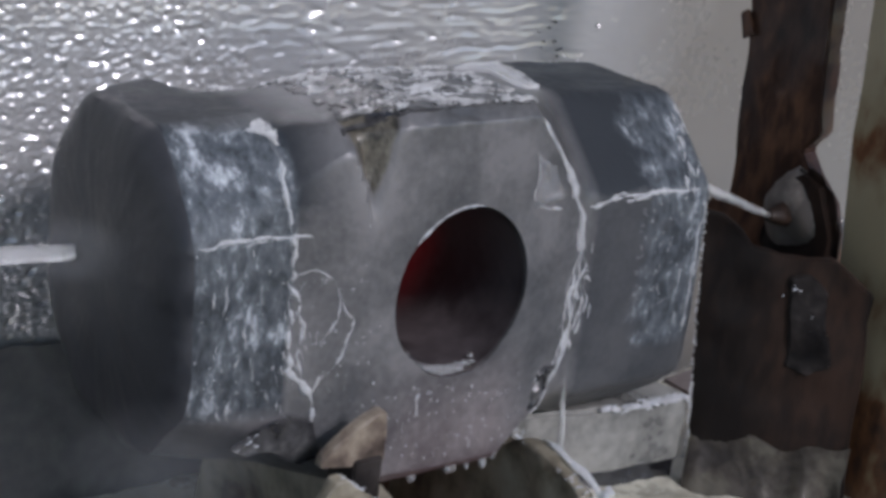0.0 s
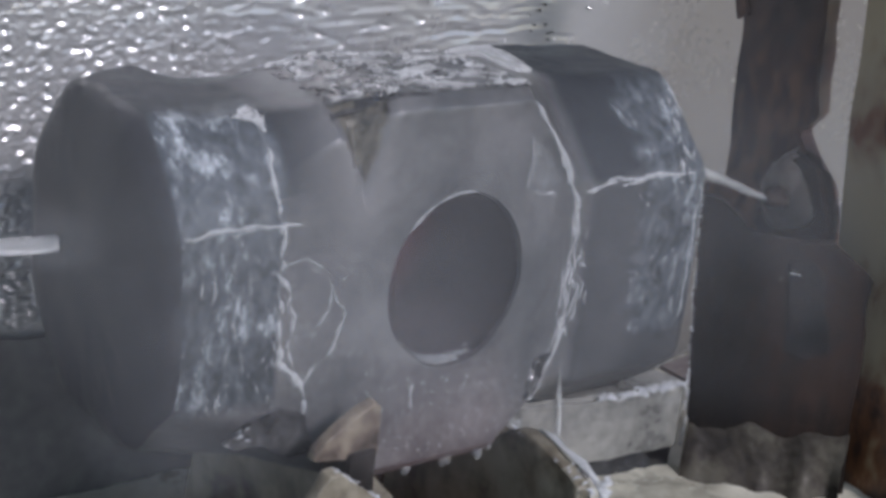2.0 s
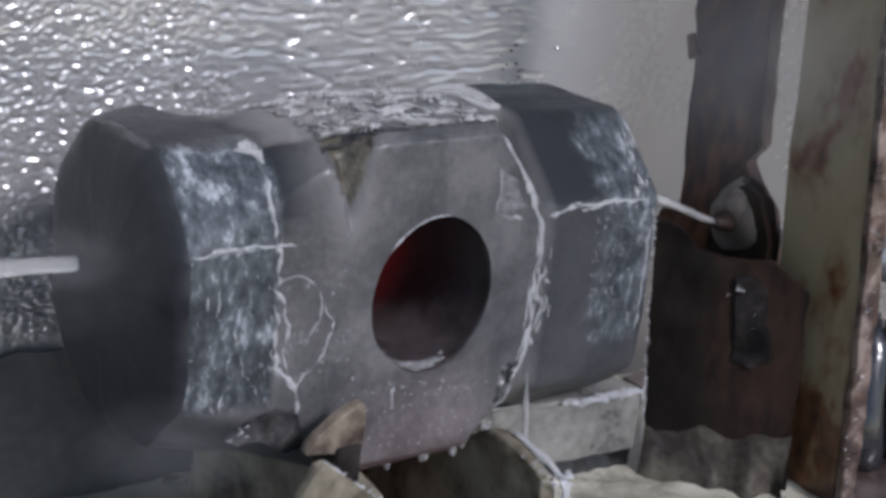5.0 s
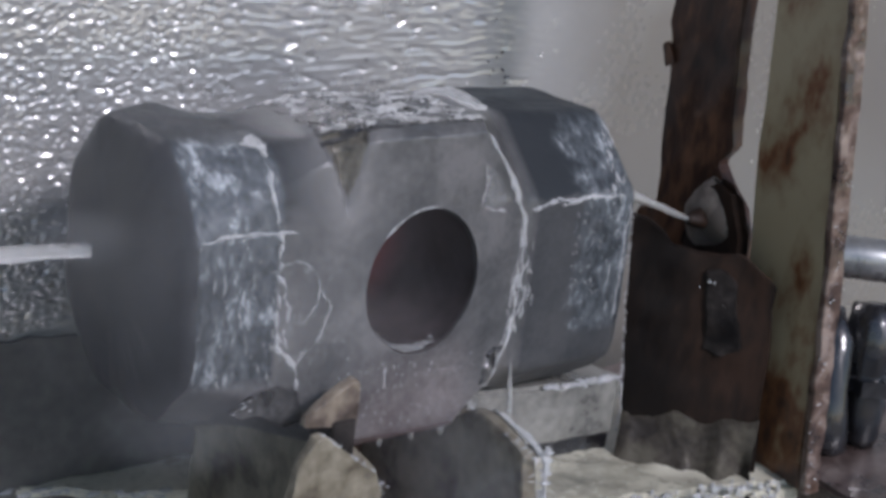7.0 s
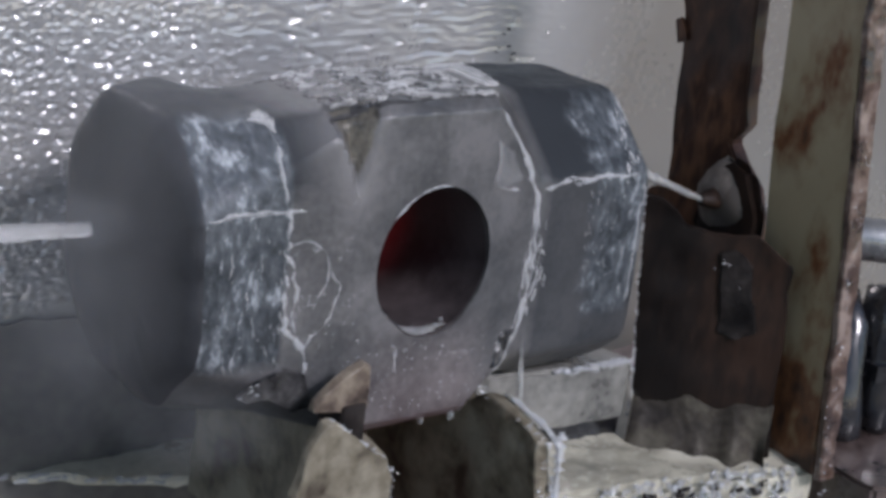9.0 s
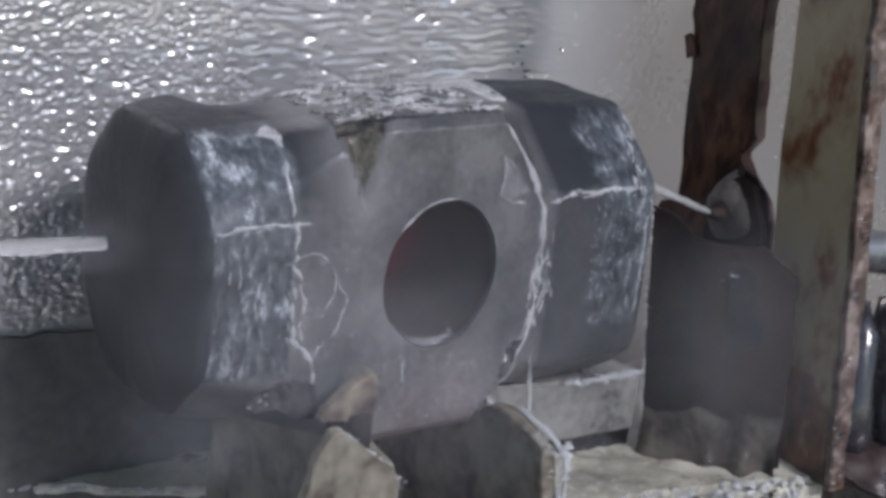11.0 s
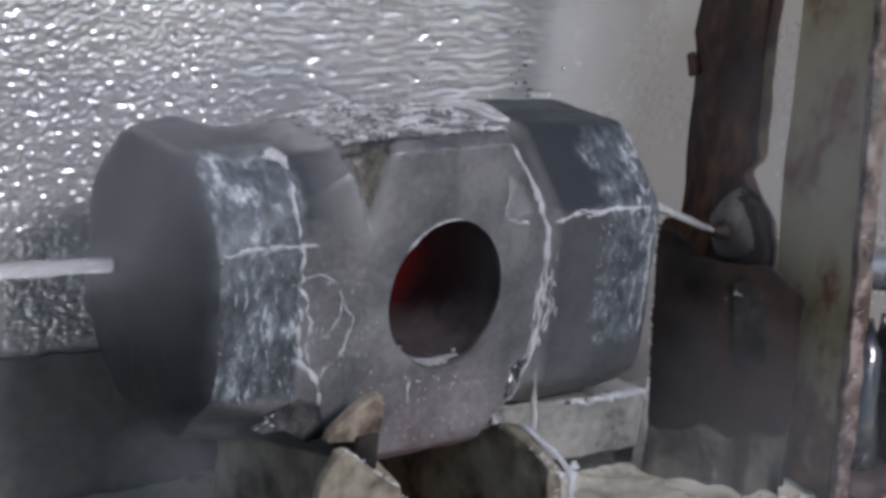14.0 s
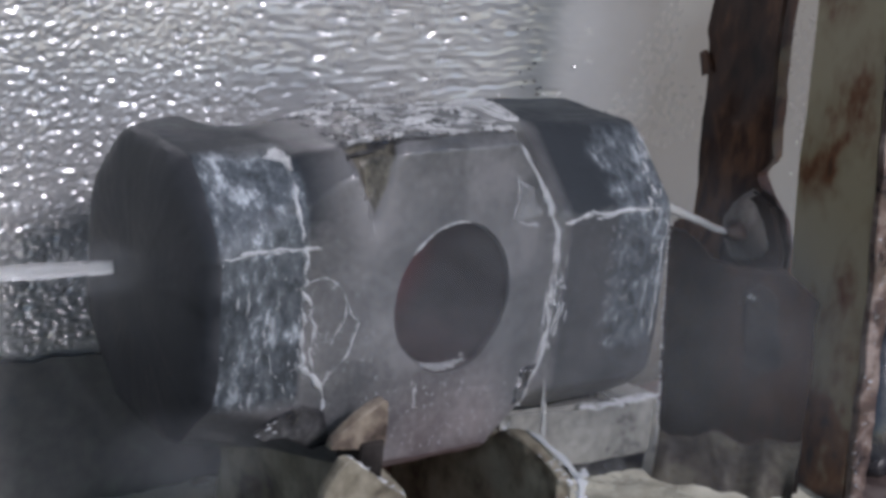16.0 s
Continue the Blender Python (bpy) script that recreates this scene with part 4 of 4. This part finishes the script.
# thin dark panel standing in for the shade low on the splash sheet
tagged(part("shade_panel", prism([(-0.5, 0.0), (0.06, 0.0)] + [(0.06 - 0.004 * k, 0.160 + 0.0002 * k + 0.004 * noise.noise(Vector((k * 0.35, 1, 0)))) for k in range(60)] + [(-0.5, 0.178)], "y", 0.0905, 0.0928, 0.0, cuts=3, rough=0.0005), SHADE_M),
       "thin dark panel painted for the shade low on the wall", "panel", kind="structure")


# ragged plate added for the cradle wall running back past the block
part("cradle_flap", prism([(-0.078, -0.0325), (-0.071, -0.0290), (-0.061, -0.026), (-0.0535, -0.029), (-0.050, -0.041), (-0.057, -0.041), (-0.066, -0.0355), (-0.074, -0.0360)],
                         "y", -0.0512, -0.0498, 0.0004, cuts=4, rough=0.0010, seed=9), FLAP_M, bpy.data.objects["hammer_head"], "ragged wet plate standing for the cradle wall's back end")

# ---- loose scale on the block's top ----
def build_crust(name, mat, label, level, lift, seed, x0=-0.0475, x1=0.0165, nx=190, ny=150):
    """A peeling crust over the block's crown: uneven plates with gaps, clinging to the steel."""
    rnd = random.Random(seed)
    y0, y1 = -0.0495, 0.044
    bm = bmesh.new()
    grid = {}

    def keep(i, j):
        x, y = x0 + (x1 - x0) * (i + 0.5) / nx, y0 + (y1 - y0) * (j + 0.5) / ny
        n = noise.noise(Vector((x * 85 + y * 30, y * 190, seed))) + 0.6 * noise.noise(Vector((x * 260, y * 480, seed + 3))) + 0.3 * noise.noise(Vector((x * 700, y * 900, 5)))
        edge = min(i / 14, (nx - i) / 10, j / 5, (ny - j) / 8, 1.0)
        return n > level + 0.9 * (1 - edge)

    def corner(i, j):
        if (i, j) not in grid:
            x, y = x0 + (x1 - x0) * i / nx + rnd.uniform(-1, 1) * 0.00012, y0 + (y1 - y0) * j / ny + rnd.uniform(-1, 1) * 0.00018
            q, nrm, _, _ = BODY_TREE.find_nearest(Vector((x, y, 0.056 - 0.55 * max(0.0, y + 0.004))))
            rise = lift * (0.7 + 0.8 * noise.noise(Vector((x * 300, y * 380, 4))))
            grid[i, j] = (bm.verts.new(q + nrm * max(0.0001, rise)), bm.verts.new(q - nrm * 0.0003), nrm.z)
        return grid[i, j]

    cells = {(i, j) for i in range(nx) for j in range(ny) if keep(i, j)}
    for i, j in cells:
        ring = [corner(*k) for k in ((i, j), (i + 1, j), (i + 1, j + 1), (i, j + 1))]
        if min(r[2] for r in ring) < 0.4:
            continue
        bm.faces.new([r[0] for r in ring])
        for k, near in enumerate(((i, j - 1), (i + 1, j), (i, j + 1), (i - 1, j))):
            if near not in cells:
                a, c = ring[k], ring[(k + 1) % 4]
                bm.faces.new((a[0], a[1], c[1], c[0]))
    bmesh.ops.delete(bm, geom=[v for v in bm.verts if not v.link_faces], context='VERTS')
    ob = part(name, bm, mat, bpy.data.objects["hammer_head"], label)
    ob["kind"] = "stuff"


build_crust("black_scale", FLAP_M, "black mill scale on the crown", -0.62, 0.0004, 3)
build_crust("pale_scale", FLAKE, "peeling pale mill scale in plates", 0.12, 0.0012, 11)


# ---- standing and running water ----
def water_blobs(name, spots, label, seed=0, tall=1.0, mat=None):
    """Beads of water that lie close together."""
    rnd = random.Random(seed)
    unit = bmesh.new()
    bmesh.ops.create_icosphere(unit, subdivisions=2, radius=1.0)
    ball = [v.co.copy() for v in unit.verts]
    tris = [[v.index for v in f.verts] for f in unit.faces]
    unit.free()
    bm = bmesh.new()
    for x, y, z, r in spots:
        size = Vector((r * rnd.uniform(0.8, 2.4), r * rnd.uniform(0.6, 1.2), r * rnd.uniform(0.25, 0.7) * tall))
        made = []
        for c in ball:
            p = Vector((x + c.x * size.x, y + c.y * size.y, z + c.z * size.z))
            made.append(bm.verts.new(p + 0.0004 * Vector(noise.noise_vector(p * 420))))
        for t in tris:
            bm.faces.new([made[k] for k in t])
    return tagged(part(name, bm, mat or FOAM, smooth=True), label, "water", kind="stuff")


rnd = random.Random(21)
lip = []
for k in range(560):
    f = rnd.random()
    x = 0.030 + 0.115 * math.sqrt(f)
    p = Vector((x, -0.0665 - 0.217 * (x - 0.031), 0.143))
    lip.append((p.x + rnd.uniform(-0.003, 0.003), p.y + rnd.uniform(-0.003, 0.003), 0.1432 - rnd.uniform(0.0, 0.016), rnd.uniform(0.0003, 0.0009)))
water_blobs("lip_water", lip, "glittering water spilling over the bench lip", 1, 4.0, WATER)
water_blobs("lip_froth", lip[::3], "white froth spilling over the bench lip", 4, 3.0)
# dark blobs that paint in the gaps between the glittering drips
pits = [(x, -0.0690 - 0.217 * (x - 0.031), 0.143 - rnd.uniform(0.001, 0.010), rnd.uniform(0.0005, 0.0014)) for x in [0.075 + 0.065 * rnd.random() for _ in range(26)]]
water_blobs("lip_gaps", pits, "dark blobs painted in for gaps between the lip's drips", 12, 2.0, GAP_BLACK)
rail = [(x, -0.0310 - 0.195 * (min(x, 0.075) - 0.034) - 0.073 * max(0.0, x - 0.075) + rnd.uniform(-0.001, 0.0035), 0.1741 + rnd.uniform(-0.0022, 0.0003) * rnd.random(), rnd.uniform(0.0003, 0.0009)) for x in [0.066 + 0.036 * rnd.random() ** 0.8 for _ in range(260)]]
water_blobs("rail_water", rail, "bright beads of water along the rail edge", 2)
left = [(-0.125 + 0.09 * k / 40 + rnd.uniform(-0.002, 0.002), 0.106 - 0.044 * k / 40 + rnd.uniform(-0.004, 0.004), BENCH, rnd.uniform(0.0006, 0.0018)) for k in range(40)]
post_beads = [(0.1485 + rnd.uniform(-0.0006, 0.004), -0.0945 - (0.223 - z) * 0.082 + rnd.uniform(-0.003, 0.0), z, rnd.uniform(0.0002, 0.0005)) for z in [0.11 + 0.17 * rnd.random() for _ in range(90)]]
water_blobs("post_water", post_beads, "glittering beads of water down the post's edge", 5)
# white beads placed to give the flap its wet glint
glint = [(-0.0735 + rnd.gauss(0, 0.0018), -0.0516, 0.1955 + rnd.gauss(0, 0.0010), rnd.uniform(0.0002, 0.0006)) for _ in range(7)]
water_blobs("flap_water", glint, "white water beads put in for a glint on the flap", 10)
water_blobs("edge_water", left, "beads of water on the worn bench edge", 3)
tagged(part("falling_stream", tube([(0.0258, -0.0560, 0.1795), (0.0262, -0.0620, 0.1793), (0.0256, -0.0680, 0.1785), (0.0264, -0.0740, 0.1770), (0.0260, -0.0790, 0.1758), (0.0268, -0.0845, 0.172), (0.0270, -0.0852, 0.163), (0.0268, -0.0856, 0.155), (0.0272, -0.0860, 0.147), (0.0270, -0.0862, 0.137), (0.0270, -0.0866, 0.125), (0.0270, -0.0868, BENCH)],
                                   [0.0006, 0.0011, 0.0007, 0.0012, 0.0008, 0.0013, 0.0007, 0.0012, 0.0008, 0.0014, 0.0010, 0.0016], 12, 0.9, 6), FOAM, smooth=True), "thin white stream of water falling off the hammer head", "water stream")
tagged(part("falling_stream", tube([(0.0390 + 0.0003 * k + 0.0006 * noise.noise(Vector((k, 0.5, 0))), -0.0468, 0.1940 - 0.0030 * k) for k in range(18)], [min(1.0, 0.2 + k / 5) * (0.0009 + 0.0005 * noise.noise(Vector((k * 0.8, 3.5, 0)))) for k in range(18)], 12, 0.4, 8), WATER, smooth=True), "short bright stream of water falling on the slab", "water stream")
froth = [(0.0262 + rnd.uniform(-0.001, 0.0022), -0.0835 - 0.0025 * rnd.random(), 0.178 - 0.07 * rnd.random(), rnd.uniform(0.0003, 0.0010)) for _ in range(170)]
water_blobs("stream_froth", froth, "white froth running down the cradle plate's edge", 9)
plate_edge = [(0.105 + 0.676 * u, -0.040 - 0.737 * u, z, rnd.uniform(0.0002, 0.0005)) for z, u in [(z, 0.0008 - 0.0068 * max(0.0, z - 0.1613) / 0.079 + rnd.uniform(-0.0004, 0.0003)) for z in [0.150 + 0.089 * rnd.random() for _ in range(120)]]]
water_blobs("plate_water", plate_edge, "thin line of water down the splash plate's edge", 7)
# white beads put in as glints round the black recess
sparkle = [(0.105 + 0.676 * u - 0.0014, -0.040 - 0.737 * u - 0.0012, z, rnd.uniform(0.0002, 0.0006)) for u, z in [(0.0275 + rnd.gauss(0, 0.0022), 0.2185 + rnd.gauss(0, 0.0035)) for _ in range(5)] + [(0.032 + 0.003 * rnd.random(), 0.206 + rnd.uniform(-0.004, 0.004)) for _ in range(3)]]
water_blobs("recess_glints", sparkle, "white beads put in for glints at the black recess", 8)


# ---- pipework beyond the post ----
def build_valve():
    valve = empty("black_valve", "glossy wet black valve body beyond the post", "valve")
    body = part("valve_body", tube([(0.2130, -0.0720, 0.202), (0.2125, -0.0735, 0.194), (0.2110, -0.0760, 0.182), (0.2110, -0.0775, 0.170), (0.2110, -0.0780, 0.158), (0.2110, -0.0790, 0.146), (0.2110, -0.0790, 0.1425)],
                            [0.0070, 0.0105, 0.0115, 0.0080, 0.0105, 0.0090, 0.0075], 20, 0.35, 9), DARK, valve, smooth=True)
    part("union_nut", tube([(0.2110, -0.0778, 0.173), (0.2110, -0.0778, 0.166)], [0.0125, 0.0125], 6), DARK, body)


build_valve()


# ---- wet edges and dirt ----
edge_l = [(-0.0560 + 0.0235 * f, -0.0665 - 0.0045 * rnd.random(), 0.1915 - 0.0185 * f, rnd.uniform(0.0002, 0.0006)) for f in [rnd.random() for _ in range(60)]]
edge_l += [(-0.0320 + 0.0025 * rnd.random(), -0.0670 - 0.005 * rnd.random(), 0.172 - 0.05 * rnd.random(), rnd.uniform(0.0002, 0.0006)) for _ in range(50)]
edge_r = [(0.0205 + 0.0055 * rnd.random(), -0.045 - 0.036 * f, 0.1785 - 0.004 * f * f, rnd.uniform(0.0002, 0.0006)) for f in [rnd.random() for _ in range(50)]]
edge_r += [(0.0205 + 0.0055 * rnd.random(), -0.082 - 0.003 * rnd.random(), 0.175 - 0.06 * rnd.random(), rnd.uniform(0.0002, 0.0007)) for _ in range(70)]
water_blobs("cradle_water", edge_l + edge_r, "white water clinging to the cradle's edges", 6)


def build_dirt():
    bm = bmesh.new()
    for _ in range(14):
        x, z = rnd.gauss(0.139, 0.012), rnd.gauss(0.268, 0.008)
        r = rnd.uniform(0.0002, 0.0006)
        bmesh.ops.create_icosphere(bm, subdivisions=1, radius=1.0, matrix=Matrix.Translation((x, 0.0942, z)) @ Matrix.Diagonal((r * rnd.uniform(1, 2), 0.0012, r, 1)))
    tagged(part("dirt", bm, DARK), "dark dirt specks on the zinc sheet", "dirt", kind="stuff")


build_dirt()


# ---- steam ----
def puff_mesh(name, mat, sheet):
    """A loose cloud of curved wisps, round the origin, about one unit in radius."""
    rnd = random.Random(5 + sheet)
    bm = bmesh.new()
    for s in (sheet,):
        lift = -0.35 + 0.7 * s
        tilt = Euler((rnd.uniform(-0.25, 0.25), rnd.uniform(-0.25, 0.25), rnd.uniform(0, 6))).to_matrix()
        n = 22
        grid = {}
        for i in range(n + 1):
            for j in range(n + 1):
                u, v = 2 * i / n - 1, 2 * j / n - 1
                if u * u + v * v <= 1.12:
                    p = Vector((u, v, lift * (1 - 0.5 * (u * u + v * v)) + 0.18 * noise.noise(Vector((u * 1.6, v * 1.6, s * 5)))))
                    grid[i, j] = bm.verts.new(tilt @ p)
        for (i, j), a in grid.items():
            q = [grid.get(k) for k in ((i, j), (i + 1, j), (i + 1, j + 1), (i, j + 1))]
            if all(q):
                bm.faces.new(q)
    return mesh_of(name, bm, mat, True)


STEAM_ROWS = [
    ("S", 0.069, 0.060, [(0, -0.13, -0.13, 0.151), (0.6, -0.128, -0.13, 0.209), (1.1, -0.127, -0.13, 0.263), (1.7, -0.121, -0.13, 0.276), (2.4, -0.126, -0.13, 0.277), (3.0, -0.132, -0.13, 0.282), (3.5, -0.156, -0.13, 0.296), (4.3, -0.211, -0.13, 0.322), (5.4, -0.251, -0.13, 0.342), (16, -0.262, -0.13, 0.349)]),
    ("S", 0.071, 0.071, [(0, 0.07, -0.12, 0.112), (0.4, 0.066, -0.12, 0.195), (0.9, 0.058, -0.12, 0.222), (1.5, 0.041, -0.12, 0.238), (2.0, 0.02, -0.12, 0.270), (2.4, -0.005, -0.12, 0.315), (3.1, -0.031, -0.12, 0.365), (4.2, -0.042, -0.12, 0.406), (16, -0.035, -0.12, 0.435)]),
    ("S", 0.059, 0.052, [(0, -0.065, -0.14, 0.098), (0.8, -0.077, -0.14, 0.207), (1.4, -0.082, -0.14, 0.256), (2.0, -0.08, -0.14, 0.273), (2.6, -0.08, -0.14, 0.293), (3.1, -0.09, -0.14, 0.345), (4.2, -0.098, -0.14, 0.406), (16, -0.098, -0.14, 0.433)]),
    ("D", 0.059, 0.068, [(0, 0.184, -0.1, -0.057), (3.0, 0.153, -0.1, 0.043), (3.8, 0.075, -0.1, 0.222), (4.3, 0.042, -0.1, 0.258), (4.8, 0.062, -0.1, 0.286), (5.6, 0.037, -0.1, 0.405), (16, 0.028, -0.1, 0.418)]),
    ("M", 0.068, 0.062, [(0, -0.129, -0.13, 0.12), (5.0, -0.131, -0.13, 0.133), (6.6, -0.122, -0.13, 0.254), (7.4, -0.128, -0.13, 0.275), (8.2, -0.126, -0.13, 0.276), (8.9, -0.147, -0.13, 0.309), (9.8, -0.164, -0.13, 0.411), (16, -0.164, -0.13, 0.422)]),
    ("S", 0.084, 0.070, [(0, -0.084, -0.13, 0.099), (9.4, -0.079, -0.13, 0.069), (11, -0.092, -0.13, 0.245), (11.8, -0.084, -0.13, 0.27), (12.6, -0.075, -0.13, 0.275), (13.4, -0.089, -0.13, 0.31), (14.3, -0.116, -0.13, 0.427), (16, -0.118, -0.13, 0.431)]),
    ("D", 0.062, 0.064, [(0, 0.095, -0.1, -0.015), (9.8, 0.118, -0.1, 0.014), (11.3, 0.079, -0.1, 0.23), (12.2, 0.07, -0.1, 0.216), (12.8, 0.071, -0.1, 0.193), (13.4, 0.085, -0.1, 0.207), (14.0, 0.123, -0.1, 0.276), (14.8, 0.176, -0.1, 0.392), (16, 0.166, -0.1, 0.401)]),
    ("D", 0.067, 0.069, [(0, 0.111, -0.1, -0.022), (13, 0.129, -0.1, 0.017), (14.2, 0.098, -0.1, 0.207), (14.7, 0.077, -0.1, 0.26), (15.4, 0.062, -0.1, 0.243), (16, 0.064, -0.1, 0.22)]),
    ("S", 0.044, 0.040, [(0, -0.055, -0.14, 0.075), (14.2, -0.055, -0.14, 0.097), (15.2, -0.067, -0.14, 0.208), (16, -0.078, -0.14, 0.269)]),
    ("M", 0.058, 0.056, [(0, -0.13, -0.12, 0.112), (11.8, -0.141, -0.12, 0.128), (13, -0.141, -0.12, 0.26), (13.6, -0.135, -0.12, 0.276), (14.3, -0.151, -0.12, 0.334), (15.2, -0.16, -0.12, 0.419), (16, -0.16, -0.12, 0.424)]),
    ("M", 0.033, 0.040, [(0, -0.144, -0.12, 0.119), (7.9, -0.154, -0.12, 0.147), (9, -0.162, -0.12, 0.257), (9.6, -0.152, -0.12, 0.29), (10.6, -0.153, -0.12, 0.385), (11.4, -0.154, -0.12, 0.427), (16, -0.155, -0.12, 0.434)]),
    ("S", 0.037, 0.040, [(0, -0.008, -0.09, 0.027), (6.4, -0.006, -0.09, 0.107), (7.6, -0.028, -0.09, 0.247), (8.3, -0.034, -0.09, 0.254), (9.1, -0.058, -0.09, 0.39), (16, -0.062, -0.09, 0.407)]),
    ("M", 0.026, 0.035, [(0, -0.052, -0.02, 0.297), (2.5, -0.047, -0.02, 0.298), (5, -0.051, -0.02, 0.305), (8, -0.049, -0.02, 0.31), (11, -0.047, -0.02, 0.303), (13.5, -0.05, -0.02, 0.31), (16, -0.055, -0.02, 0.306)]),
    ("M", 0.050, 0.033, [(0, 0.014, 0.06, 0.28), (3, 0.01, 0.06, 0.281), (6, 0.014, 0.06, 0.285), (9, 0.022, 0.06, 0.289), (12, 0.011, 0.06, 0.289), (16, 0.015, 0.06, 0.289)]),
    ("M", 0.019, 0.011, [(0, -0.117, -0.03, 0.246), (1.5, -0.116, -0.03, 0.246), (3.2, -0.117, -0.03, 0.246), (5, -0.118, -0.03, 0.246), (8, -0.12, -0.03, 0.248), (11, -0.121, -0.03, 0.243), (13.5, -0.122, -0.03, 0.244), (16, -0.121, -0.03, 0.244)]),
    ("M", 0.027, 0.017, [(0, -0.11, -0.08, 0.21), (3, -0.103, -0.08, 0.212), (6, -0.111, -0.08, 0.208), (9, -0.105, -0.08, 0.202), (12, -0.111, -0.08, 0.2), (16, -0.113, -0.08, 0.205)]),
    ("M", 0.056, 0.035, [(0, 0.185, 0.0, 0.143), (3, 0.195, 0.0, 0.131), (6, 0.19, 0.0, 0.14), (9, 0.202, 0.0, 0.119), (12, 0.187, -0.0, 0.126), (16, 0.186, 0.0, 0.134)]),
]
PUFF = {}
for key, mat in (("S", STEAM), ("D", DENSE), ("M", MIST)):
    PUFF[key] = [puff_mesh("wisp", mat, s) for s in (0, 1)]
CLOUDS = []
EYE = (-0.27, -0.385, 0.37)
for key, sx, sy, rows in STEAM_ROWS:
    cloud = tagged(new("steam_cloud"), "dense white drifting steam cloud off the hot steel" if key != "M" else "thin grey wisp of drifting steam", "steam", "steam clouds")
    cloud.scale = (sx, sy, min(sx, sy) * 0.4)
    for me in PUFF[key]:
        new("wisp", me).parent = cloud
    CLOUDS.append((cloud, rows))


# ---- hanging drops that fall ----
def drop_mesh():
    bm = bmesh.new()
    bmesh.ops.create_icosphere(bm, subdivisions=2, radius=1.0)
    for v in bm.verts:
        v.co.z *= 1.5 if v.co.z > 0 else 1.0
        v.co += 0.12 * Vector(noise.noise_vector(v.co * 1.3))
    return mesh_of("water_drop", bm, DROP_M, True)


DROP = drop_mesh()
DROPS = []
rnd = random.Random(11)
for k in range(22):
    drop = tagged(new("water_drop", DROP), "clear water drop falling off the hammer head", "water drop", "falling water drops")
    r = rnd.uniform(0.0007, 0.0014)
    drop.scale = (r, r, r * rnd.uniform(1.1, 1.9))
    if k % 2:
        x, y, z = rnd.uniform(-0.024, 0.016), -0.0475, 0.1725
    else:
        x, y, z = rnd.uniform(0.045, 0.082), -0.022, 0.1775
    q, nrm, _, _ = BODY_TREE.find_nearest(Vector((x, y, z - CZ)))
    DROPS.append((drop, q + Vector((0, 0, CZ - 0.0008)), rnd.uniform(0.2, 15.2)))


def motions():
    for cloud, rows in CLOUDS:
        walk(cloud, [(t, look((x, y, z), EYE)) for t, x, y, z in rows])
    for drop, p, t0 in DROPS:
        fall = p.z - BENCH - 0.001
        last = math.sqrt(fall / 4.9)
        rows = [(0.0, pose(*p)), (t0, pose(*p))]
        rows += [(t0 + last * f, pose(p.x, p.y - 0.01 * f, p.z - fall * f * f)) for f in (0.34, 0.67, 1.0)]
        rows.append((16.0, rows[-1][1]))
        walk(drop, rows)


motions()
